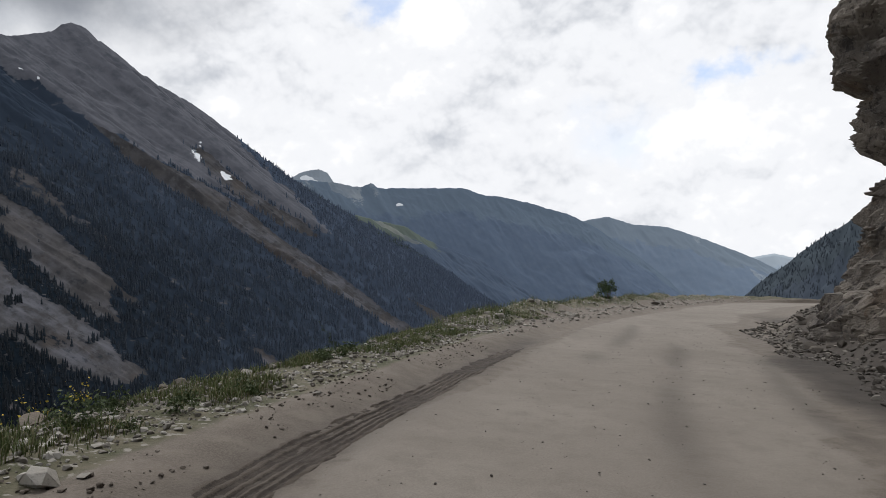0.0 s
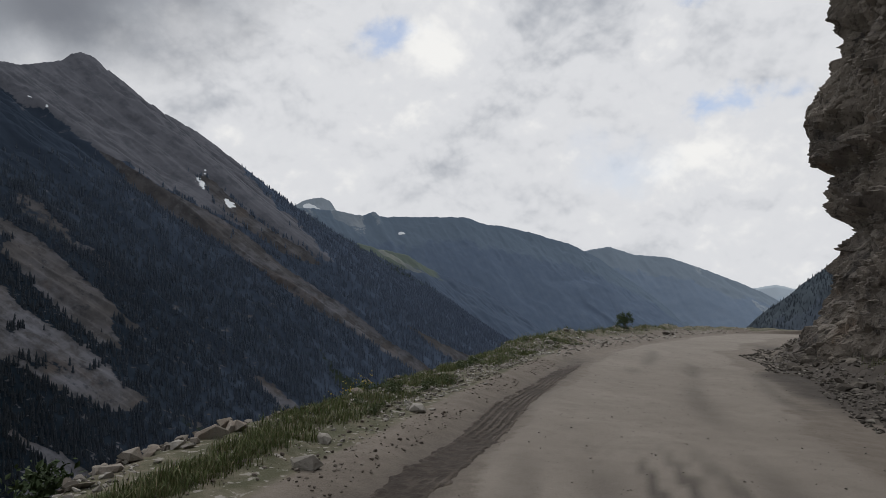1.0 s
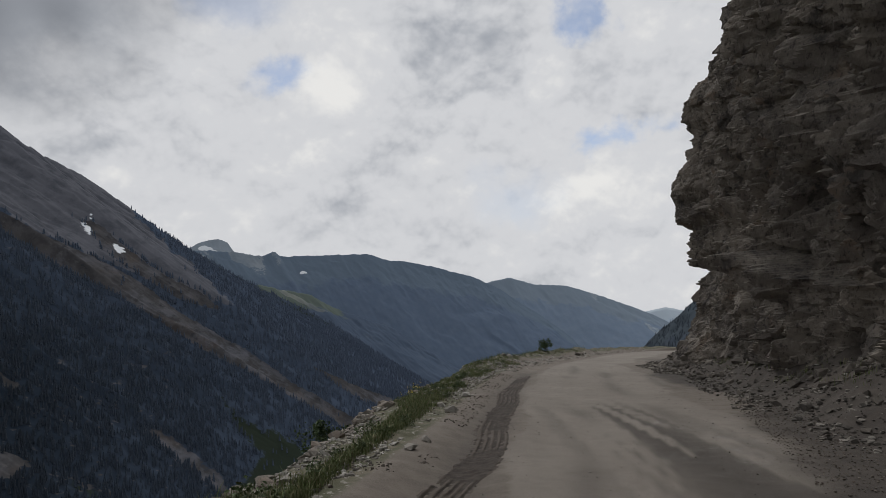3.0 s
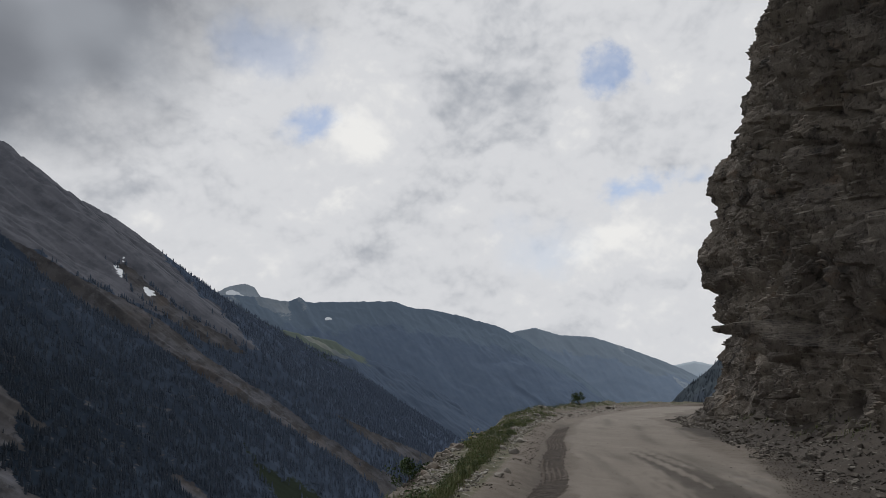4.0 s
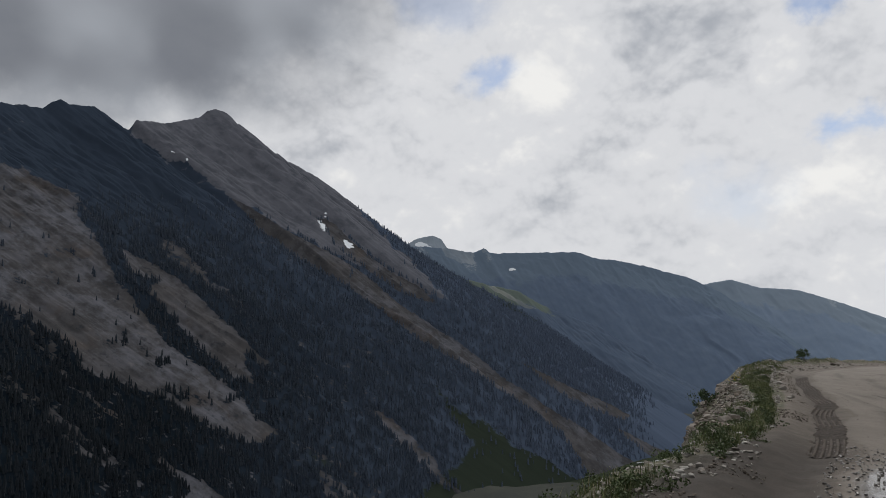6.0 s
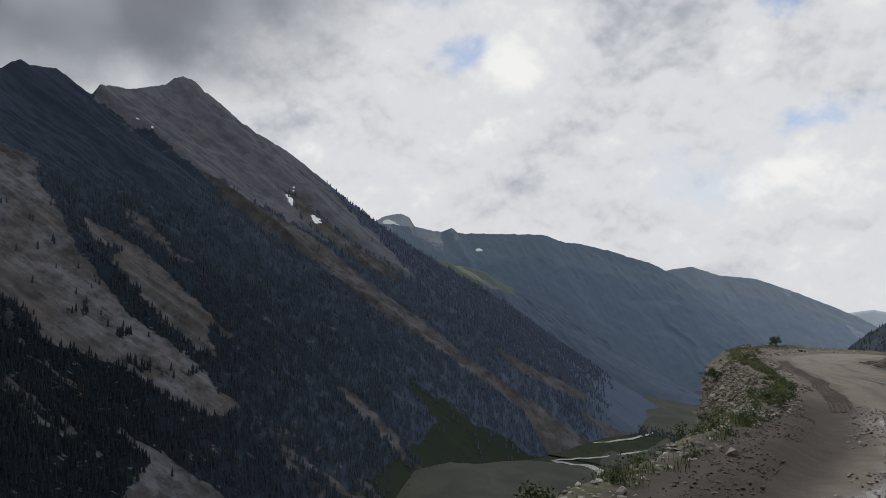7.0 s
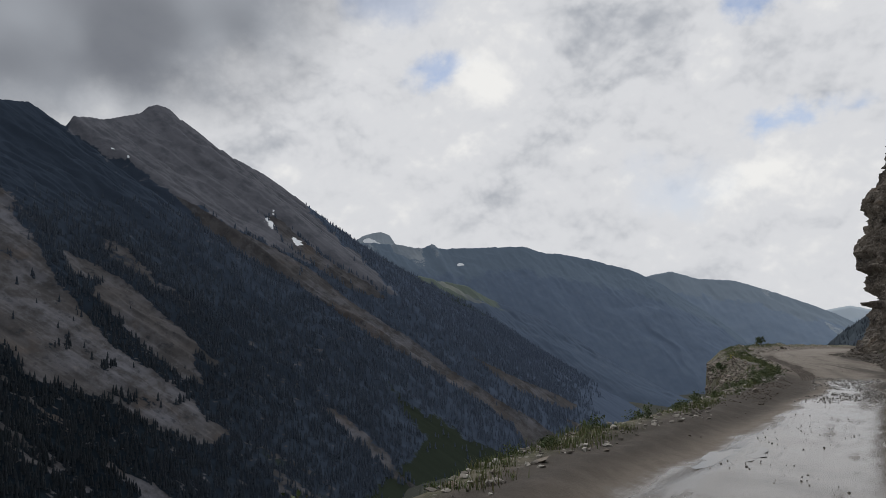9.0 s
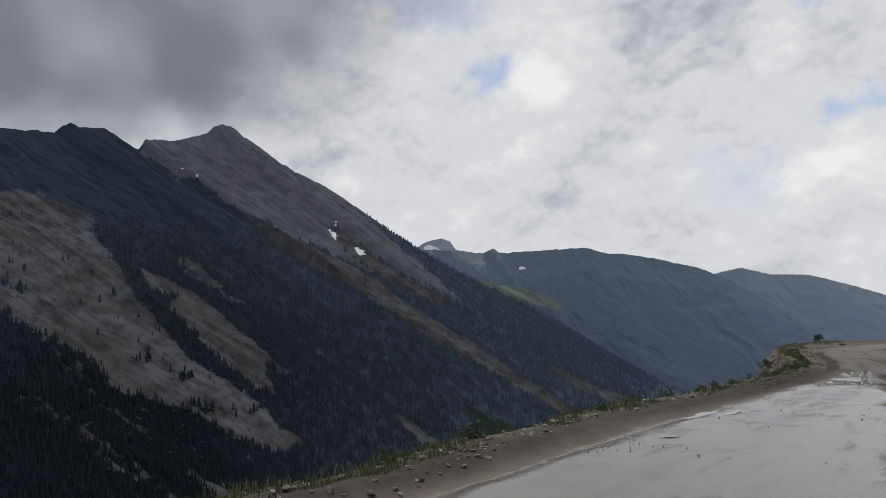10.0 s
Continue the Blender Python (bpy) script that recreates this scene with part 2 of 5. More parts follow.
M_BARK = surface("grey_brown_bark", mottled((0.11, 0.085, 0.06), (0.16, 0.13, 0.10), (0.06, 0.05, 0.04), 6.0, 30.0), bump=0.5)
M_WATER = surface("muddy_puddle_water", mottled((0.050, 0.042, 0.034), (0.062, 0.053, 0.044), (0.045, 0.038, 0.030), 0.5, 2.0), rough=0.04, spec=0.5)
M_RIVER = surface("pale_river_gravel", mottled((0.26, 0.27, 0.27), (0.19, 0.205, 0.20), (0.33, 0.335, 0.33), 0.012, 0.05), rough=0.6)


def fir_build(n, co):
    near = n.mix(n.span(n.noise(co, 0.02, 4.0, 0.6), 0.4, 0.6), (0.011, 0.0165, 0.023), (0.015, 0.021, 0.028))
    # haze of distance is mixed into the needle colour, as on the slope
    return n.mix(n.add("ShaderNodeAttribute", attribute_name="haze").outputs["Fac"], near, (0.078, 0.103, 0.150)), None, None


# needles already paled and blued by haze, painted into their colour
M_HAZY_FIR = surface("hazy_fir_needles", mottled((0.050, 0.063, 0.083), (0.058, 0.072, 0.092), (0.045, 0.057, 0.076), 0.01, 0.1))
M_FIR = surface("dark_fir_needles", fir_build)


def mountain_build(forest, forest2, scree, scree2, grass, far=None, warm=None):
    def build(n, co):
        s, g, snow, rock = cover(n)
        a = n.noise(co, 0.004, 6.0, 0.62)
        b = n.noise(co, 0.022, 6.0, 0.68)
        fs = n.math("ADD", n.math("MULTIPLY", n.math("SUBTRACT", b, 0.5), 1.0), n.math("MULTIPLY", n.math("SUBTRACT", n.noise(co, 0.09, 4.0, 0.7), 0.5), 0.7))
        col = n.mix(n.span(b, 0.4, 0.65), forest, forest2)
        if far:          # haze over woods further down the valley, put into their colour: bluer, paler
            haze = n.add("ShaderNodeAttribute", attribute_name="haze").outputs["Fac"]
            col = n.mix(haze, col, far)
        col = n.mix(n.span(n.math("ADD", g, fs), 0.40, 0.66), col, grass)
        col = n.mix(n.span(n.math("ADD", rock, fs), 0.40, 0.72), col, n.mix(n.span(b, 0.42, 0.66), scree2, n.mix(0.35, scree2, forest2)))
        bare = n.mix(n.span(a, 0.35, 0.65), scree, scree2)
        if warm:          # rusty and dark blotches on the bare slabs
            c = n.noise(co, 0.045, 6.0, 0.7)
            bare = n.mix(n.math("MULTIPLY", n.span(n.noise(co, 0.009, 5.0, 0.6), 0.54, 0.68), 0.4), n.mix(n.span(b, 0.36, 0.62), n.mix(0.35, scree, forest), bare), warm)
            bare = n.mix(n.math("MULTIPLY", n.span(c, 0.45, 0.33), 0.5), bare, forest2)
            bare = n.mix(n.math("MULTIPLY", n.span(c, 0.60, 0.72), 0.45), bare, (0.15, 0.145, 0.145))
        col = n.mix(n.span(n.math("ADD", s, fs), 0.40, 0.60), col, bare)
        col = n.mix(n.span(n.math("ADD", snow, n.math("MULTIPLY", fs, 0.6)), 0.45, 0.55), col, (0.70, 0.73, 0.76))
        return col, n.math("ADD", a, n.math("MULTIPLY", b, 0.5)), None
    return build


# hill colours carry haze: bluish and paler in the base colour itself
M_HILL = surface("hazy_wooded_hillside", mountain_build((0.058, 0.072, 0.094), (0.066, 0.081, 0.102), (0.085, 0.098, 0.115), (0.075, 0.090, 0.108), (0.066, 0.082, 0.098)), bump=0.15, bump_dist=4.0, spec=0.0)
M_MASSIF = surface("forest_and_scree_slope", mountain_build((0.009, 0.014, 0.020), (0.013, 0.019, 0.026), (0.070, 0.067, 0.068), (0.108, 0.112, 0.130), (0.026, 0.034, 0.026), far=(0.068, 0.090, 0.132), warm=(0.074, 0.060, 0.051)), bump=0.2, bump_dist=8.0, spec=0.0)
# base colours from here on carry painted haze, paler and bluer with distance
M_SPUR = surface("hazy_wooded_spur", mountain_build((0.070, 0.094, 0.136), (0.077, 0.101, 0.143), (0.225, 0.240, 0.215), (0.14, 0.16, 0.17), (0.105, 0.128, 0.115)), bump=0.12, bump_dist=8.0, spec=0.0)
M_RANGE = surface("hazy_blue_range", mountain_build((0.100, 0.133, 0.190), (0.110, 0.144, 0.200), (0.24, 0.27, 0.30), (0.150, 0.185, 0.225), (0.118, 0.155, 0.203)), bump=0.08, bump_dist=8.0, spec=0.0)
M_FAR = surface("pale_hazy_range", mountain_build((0.150, 0.195, 0.262), (0.162, 0.207, 0.272), (0.27, 0.31, 0.35), (0.22, 0.26, 0.30), (0.172, 0.214, 0.262)), bump=0.06, bump_dist=8.0, spec=0.0)
M_FARTHEST = surface("faint_hazy_peak", mountain_build((0.36, 0.43, 0.51), (0.38, 0.45, 0.53), (0.42, 0.47, 0.53), (0.40, 0.46, 0.52), (0.40, 0.46, 0.52)), spec=0.0)


# ---- noise and meshes ----
def chance(ix, iy, seed):
    ix, iy = np.atleast_1d(ix), np.atleast_1d(iy)
    h = (ix.astype(np.int64) * 374761393 + iy.astype(np.int64) * 668265263 + seed * 974711) & 0xFFFFFFFF
    h = ((h ^ (h >> 13)) * 1274126177) & 0xFFFFFFFF
    h = ((h ^ (h >> 16)) * 2246822519) & 0xFFFFFFFF
    return ((h ^ (h >> 15)) & 0xFFFFFF) / float(0x1000000)


def smooth_noise(x, y, seed=0):
    ix, iy = np.floor(x), np.floor(y)
    fx, fy = x - ix, y - iy
    fx, fy = fx * fx * fx * (fx * (fx * 6 - 15) + 10), fy * fy * fy * (fy * (fy * 6 - 15) + 10)
    a, b = chance(ix, iy, seed), chance(ix + 1, iy, seed)
    c, d = chance(ix, iy + 1, seed), chance(ix + 1, iy + 1, seed)
    return ((a + (b - a) * fx) * (1 - fy) + (c + (d - c) * fx) * fy) * 2 - 1


def fbm(x, y, octaves=4, seed=0, gain=0.5):
    x, y = np.asarray(x, float), np.asarray(y, float)
    total, amp, norm = np.zeros(np.broadcast(x, y).shape), 1.0, 0.0
    for k in range(octaves):
        total = total + amp * smooth_noise(x * 2 ** k + 17.3 * k, y * 2 ** k - 9.1 * k, seed + k)
        norm += amp
        amp *= gain
    return total / norm


def facets(x, y, seed, tilt=0.5, sharp=22.0, lead=0.0):
    """Broken plates: every cell of a jittered grid is a plane of its own height and lean. lead: lean that all share along y. Gives the height and the distance to the joint."""
    ix, iy = np.floor(x), np.floor(y)
    best, second = np.full(x.shape, 9.0), np.full(x.shape, 9.0)
    height, weight = np.zeros(x.shape), np.zeros(x.shape)
    for ox in (-1, 0, 1):
        for oy in (-1, 0, 1):
            cx, cy = ix + ox, iy + oy
            dx, dy = x - cx - chance(cx, cy, seed), y - cy - chance(cx, cy, seed + 1)
            d = np.abs(dx) * 0.6 + np.abs(dy) * 0.6 + np.hypot(dx, dy) * 0.5
            h = chance(cx, cy, seed + 2) + tilt * 2 * ((chance(cx, cy, seed + 3) - 0.5) * dx + (chance(cx, cy, seed + 4) - 0.5) * dy) + lead * dy
            k = np.exp(-sharp * d)
            height, weight = height + k * h, weight + k
            second = np.where(d < best, best, np.minimum(second, d))
            best = np.minimum(best, d)
    return height / weight, second - best


def step(x, a, b):
    t = np.clip((np.asarray(x, float) - a) / (b - a), 0, 1)
    return t * t * (3 - 2 * t)


def mesh_object(name, verts, faces, material, smooth=False):
    me = bpy.data.meshes.new(name)
    me.from_pydata(np.asarray(verts).tolist(), [], np.asarray(faces).tolist() if isinstance(faces, np.ndarray) else faces)
    me.materials.append(material)
    if smooth:
        me.shade_smooth()
    return new(name, me)


def grid_faces(rows, cols):
    i = np.arange((rows - 1) * (cols - 1))
    a = (i // (cols - 1)) * cols + i % (cols - 1)
    return np.stack([a, a + 1, a + cols + 1, a + cols], 1)


def set_cover(ob, r, g, b, a):
    at = ob.data.color_attributes.new("cover", "FLOAT_COLOR", "POINT")
    at.data.foreach_set("color", np.stack([r.ravel(), g.ravel(), b.ravel(), a.ravel()], 1).astype(np.float32).ravel())


# ---- the plan of the road ----
Y_KEYS = (-5000, -60, -46, -40, -35, -30, -26, -22, -16, -11, -5, 0, 5, 10, 15, 20, 26, 30, 34, 40, 45, 50, 56, 60, 66, 5000)
X_EDGE = (-2500, -31, -25.5, -22.5, -20.2, -17.8, -15.3, -13.4, -10.4, -8.0, -6.3, -5.5, -4.1, -2.5, -1.0, -0.1, 1.9, 4.2, 6.8, 10.2, 13.0, 17.0, 26.0, 40.0, 90.0, 90000)
X_RUT = (-2494, -30, -24.0, -21.0, -18.6, -15.6, -13.6, -11.4, -8.5, -6.4, -4.3, -2.9, -1.5, 0.0, 1.5, 3.4, 6.6, 8.8, 11.0, 14.5, 17.7, 21.5, 30.0, 44.0, 94.0, 90004)
X_FOOT = (-2486, -19, -13.5, -11.0, -9.0, -7.2, -5.6, -3.8, -1.4, 0.6, 2.3, 3.8, 5.4, 7.4, 8.6, 9.9, 12.6, 15.0, 17.4, 21.0, 24.0, 28.0, 37.0, 51.0, 101.0, 90012)
BLEND = np.linspace(-3.0, 3.0, 7)
edge_x = lambda y: sum(np.interp(y + o, Y_KEYS, X_EDGE) for o in BLEND) / len(BLEND)
rut_x = lambda y: sum(np.interp(y + o, Y_KEYS, X_RUT) for o in BLEND) / len(BLEND)
foot_x = lambda y: sum(np.interp(y + o, Y_KEYS, X_FOOT) for o in BLEND) / len(BLEND)
FLOOR = -450.0


def plane(x, y):
    return -0.0371 * np.clip(x, -60, 60) - 0.0359 * np.clip(y, -90, 70)


def inside(x, y):
    """Metres from the brink of the drop, more than 0 on the road's side."""
    dx = 0.87 * (x - edge_x(y))
    dy = 0.8 * (np.interp(x, X_EDGE, Y_KEYS) - y)
    return np.where(dx > 0, np.minimum(dx, np.maximum(dy, 0)), np.maximum(dx, np.minimum(dy, 0)))


def ground_z(x, y):
    x, y = np.asarray(x, float), np.asarray(y, float)
    e = inside(x, y) + 0.35 * fbm(x * 0.5, y * 0.5, 3, 5)
    r = 0.87 * (x - rut_x(y)) + 0.12 * smooth_noise(y * 0.25, y * 0 + 3.0, 9)
    f = 0.87 * (foot_x(y) - x) + 0.5 * fbm(x * 0.35, y * 0.35, 3, 21)
    on_road = step(r, -0.3, 0.3) * step(f, -0.2, 0.4)
    z = plane(x, y) + 0.02 * fbm(x * 0.6, y * 0.6, 3, 1) + 0.012 * fbm(x * 3, y * 3, 3, 2)
    deep = step(smooth_noise(x * 0.12, y * 0.12, 44), -0.5, 0.3)
    z = z - 0.075 * np.exp(-(r / 0.30) ** 2) * (0.5 + 0.5 * deep) + 0.045 * np.exp(-((r + 0.62) / 0.22) ** 2) + 0.03 * np.exp(-((r - 0.6) / 0.25) ** 2)
    for lane in (1.8, 3.3, 4.9):
        z = z - 0.022 * np.exp(-((r - lane + 0.3 * smooth_noise(y * 0.1, y * 0 + lane, 12)) / 0.35) ** 2)
    verge = step(r, -0.5, -1.3) * step(e, -0.4, 0.4)
    z = z + verge * (0.06 * fbm(x * 2.0, y * 2.0, 5, 7, 0.6) + 0.05)
    berm = np.exp(-((e - 1.1) / 0.9) ** 2) * (0.08 + 0.42 * step(y, 16, 27))
    z = z + berm * (0.7 + 0.6 * fbm(x * 0.8, y * 0.8, 3, 8)) * step(r, 0.2, -0.8)
    # scree foot of the cliff
    t = np.maximum(-f, 0)
    z = z + np.where(t < 2.2, 0.52 * t, 1.144 + 0.2 * np.minimum(t - 2.2, 5)) * step(y, 44, 34) * (1 + 0.25 * fbm(x * 0.9, y * 0.9, 3, 30))
    z = z + 0.10 * step(t, 0.0, 0.5) * fbm(x * 2.2, y * 2.2, 3, 31) * step(y, 44, 34)
    up = np.maximum(-f - 9, 0) * step(y, 24, 12)
    z = z + np.minimum(up * 0.9, 900) * step(up, 0, 20)
    # the drop
    q = np.maximum(-e, 0)
    wall = step(y, -10, -4) * step(y, 28, 22)
    down = 1.0 * np.minimum(q, 1.2) + (1.6 + 4.2 * wall) * step(q, 1.0, 1.7) + 1.9 * np.clip(q - 1.2, 0, 20) + 0.76 * np.clip(q - 21, 0, 520)
    down = down * (1 + 0.10 * step(q, 1, 10) * fbm(x * 0.006, y * 0.006, 2, 40))
    z = z - down + step(q, 0.2, 2) * 0.25 * fbm(x * 0.8, y * 0.8, 4, 41)
    z = np.where(q > 500, np.maximum(z, FLOOR + 2 * fbm(x * 0.002, y * 0.002, 2, 50)), z)
    return np.maximum(z, FLOOR - 8)


def height_at(x, y):
    return float(ground_z(np.array([x]), np.array([y]))[0])


def spread(a, b, n, power):
    return a + (b - a) * np.linspace(0, 1, n) ** power


def build_ground():
    ys = np.concatenate([-np.geomspace(5000, 62.4, 40), np.arange(-62, -20, 0.28), np.arange(-20, 22, 0.12), np.arange(22, 40, 0.22), np.arange(40, 70, 0.5), 70 + np.geomspace(0.6, 4900, 90)])
    left = np.concatenate([-np.geomspace(5200, 6, 64), -np.arange(5.8, 0.1, -0.2)])
    mid = np.linspace(0, 1, 96)
    right = np.concatenate([np.arange(0.25, 8, 0.25), np.geomspace(8.5, 2500, 24)])
    y = ys[:, None]
    e, f = np.minimum(edge_x(y), 120), np.minimum(foot_x(y), 130)
    x = np.concatenate([e + left[None], e + (f - e) * mid[None], f + right[None]], 1)
    yy = np.broadcast_to(y, x.shape)
    z = ground_z(x, yy)
    ob = mesh_object("ground", np.stack([x.ravel(), yy.ravel(), z.ravel()], 1), grid_faces(*x.shape), M_GROUND, True)
    b = inside(x, yy)
    r = 0.87 * (x - rut_x(yy))
    t = 0.87 * (foot_x(yy) - x)
    n1, n2 = fbm(x * 0.3, yy * 0.3, 4, 60), fbm(x * 0.07, yy * 0.07, 3, 61)
    road = step(r + 0.5 * n1, 0.2, 0.9) * step(t + 0.8 * n1, 0.9, 2.2)
    green = step(b + 0.6 * n1, np.where(yy < -12, 0.9, 2.4), np.where(yy < -12, 0.2, 1.3)) * step(r, -0.5, -1.0)
    shore = np.interp(yy, (-46, -38, -30, -24, -18), (0.1, 0.0, -0.2, 0.2, 0.6))
    wet = step(yy + 4 * n2, -11, -17) * step(r + 0.5 * n1, shore - 0.4, shore + 0.6) * step(t, 0.6, 1.8)
    wet = np.maximum(wet, 0.55 * np.exp(-((x - 1.0) / 3.0) ** 2 - ((yy + 5) / 5.0) ** 2))
    ridge = 0.85 * np.exp(-((r - 0.10) / 0.36) ** 2) * step(yy, -15, -11) * step(yy, 20, 15) * (0.75 + 0.4 * fbm(x * 1.5, yy * 0.6, 3, 62))
    ridge = np.maximum(ridge, 0.92 * step(r + 0.3 * n1, shore + 0.1, shore - 0.5) * step(yy, -8, -15) * step(b, 0.1, 0.6))
    bank = np.interp(yy, (-60, -40, -28, -20, -10, -3.3, 3.4, 8.0, 12.0, 15.0, 20.0, 26.0), (-24, -16, -11.0, -7.8, -2.9, 0.9, 3.9, 4.9, 6.3, 7.4, 9.4, 13.0))
    mud = step(x + 1.1 * n1, bank - 0.5, bank + 0.7) * step(yy, 34, 27) * step(t, -7, -4)
    ridge = np.maximum(ridge, (0.9 + 0.3 * n1) * mud)
    streak = fbm((x - 0.16 * yy) * 4.5, yy * 0.14, 3, 66)
    ridge = np.maximum(ridge, 0.85 * step(streak, -0.08, 0.22) * np.exp(-((x + 0.3 - 0.15 * yy) / 1.25) ** 2) * step(yy, 4.0, 1.0) * step(yy, -12, -8))
    for k, off in enumerate((1.6, 3.1, 4.6)):
        ridge = np.maximum(ridge, 0.42 * np.exp(-((r - off + 0.35 * smooth_noise(yy * 0.12, yy * 0 + k, 68)) / 0.22) ** 2) * step(fbm(x * 0.4, yy * 0.15, 3, 69 + k), -0.1, 0.3) * step(yy, 26, 20))
    wet = wet * (1 - mud)
    road = road * (1 - 0.7 * mud)
    set_cover(ob, road, green, wet, np.clip(ridge, 0, 1))
    return tagged(ob, "dusty unpaved mountain road on a ledge, wet and rutted in places", "ground", kind="structure")


build_ground()


# ---- cliff beside the road ----
CLIFF_Y = (-60, -40, -20, -8, -2, 1.4, 3.0, 5.0, 7.8, 12.0, 15.0, 18.3, 19.6, 20.2, 20.6, 21.0)
CLIFF_X = (-14, -5.5, -0.5, 2.6, 4.6, 5.7, 6.4, 7.0, 7.6, 9.1, 9.95, 10.5, 11.1, 12.7, 16.2, 30.0)
LEAN_Z = (-2, 0, 1.0, 1.8, 2.4, 3.0, 3.7, 4.4, 4.9, 5.3, 6.1, 6.7, 7.15, 7.9, 8.5, 9.15, 10.2, 11.4, 12.0, 12.8, 14.3, 15.9, 17.7, 20.9, 26.0, 34.0)
LEAN_X = (-0.9, -0.6, -0.3, 0.2, 0.62, 0.68, 1.17, 1.9, 1.9, 1.2, 0.92, 1.1, 0.28, 0.55, 0.28, 0.6, 1.0, 1.4, 1.0, 0.95, 2.0, 2.9, 4.4, 5.7, 7.6, 10.0)


def build_cliff():
    key = np.array([CLIFF_X, CLIFF_Y]).T
    length = np.concatenate([[0], np.cumsum(np.hypot(*np.diff(key, axis=0).T))])
    knee = np.interp(-8, CLIFF_Y, length)
    s = np.concatenate([np.linspace(0, knee, 80)[:-1], np.arange(knee, length[-1] - 7, 0.065), np.linspace(length[-1] - 7, length[-1] + 4, 40)])
    zs = np.concatenate([np.arange(-2.5, 14, 0.06), np.arange(14, 22, 0.11), np.linspace(22, 34, 26)])
    S, Z = np.meshgrid(s, zs, indexing="ij")
    soft = np.linspace(-0.9, 0.9, 7)
    X = np.mean([np.interp(S + o, length, key[:, 0]) for o in soft], 0)
    Y = np.mean([np.interp(S + o, length, key[:, 1]) for o in soft], 0)
    tx, ty = np.gradient(X, axis=0), np.gradient(Y, axis=0)
    n = np.hypot(tx, ty) + 1e-9
    nx, ny = -ty / n, tx / n          # out of the rock, towards the road
    # slabs lean towards the near end; ever smaller blocks break off them, flat beds lie across the lower part
    q = S + 0.35 * fbm(S * 0.5, Z * 0.5, 2, 5)
    a, b = -q * 0.55 + Z * 0.83, q * 0.83 + Z * 0.55
    h1, j1 = facets(a * 0.20 + 3, b * 0.34, 101, 0.5, 120.0, 0.75)
    h2, j2 = facets(a * 0.42, b * 0.75, 202, 0.6, 110.0, 0.7)
    h3, j3 = facets(a * 1.0 + 0.3 * b, b * 1.6, 303, 0.9, 90.0, 0.6)
    h4, j4 = facets(a * 2.6 + 0.8 * b, b * 3.4 - 0.8 * a, 404, 1.2, 60.0, 0.4)
    corner = step(Y, 7.5, 14.5)
    toe = 0.3 + 0.7 * step(Z, 0.5, 4.5)
    out = toe * ((1.9 - 1.35 * corner) * (h1 - 0.5) + (1.35 - 0.75 * corner) * (h2 - 0.5)) + (0.50 - 0.15 * corner) * (h3 - 0.5) + 0.15 * (h4 - 0.5)
    out = out - 0.22 * np.exp(-j1 / 0.02) - 0.10 * np.exp(-j2 / 0.025) - 0.04 * np.exp(-j3 / 0.03) + 0.03 * fbm(S * 4, Z * 4, 3, 79)
    nose = step(Y, 13.0, 17.2)
    lean = np.interp(Z, LEAN_Z, LEAN_X)
    even = np.interp(Z, (-2, 0, 6, 12, 20, 34), (-0.3, 0.1, 0.7, 1.0, 3.2, 8.0))
    out = out - (nose * lean + (1 - nose) * even) - 0.35 * (1 - corner) * (1 - toe)
    out = out * step(S, 0, 3)
    base = plane(X, Y)
    V = np.stack([(X + nx * out).ravel(), (Y + ny * out).ravel(), (Z + base).ravel()], 1)
    ob = mesh_object("cliff", V, grid_faces(*S.shape)[:, ::-1], M_ROCK)
    return tagged(ob, "dark brown slabby rock cliff overhanging the road", "cliff", kind="structure")


build_cliff()


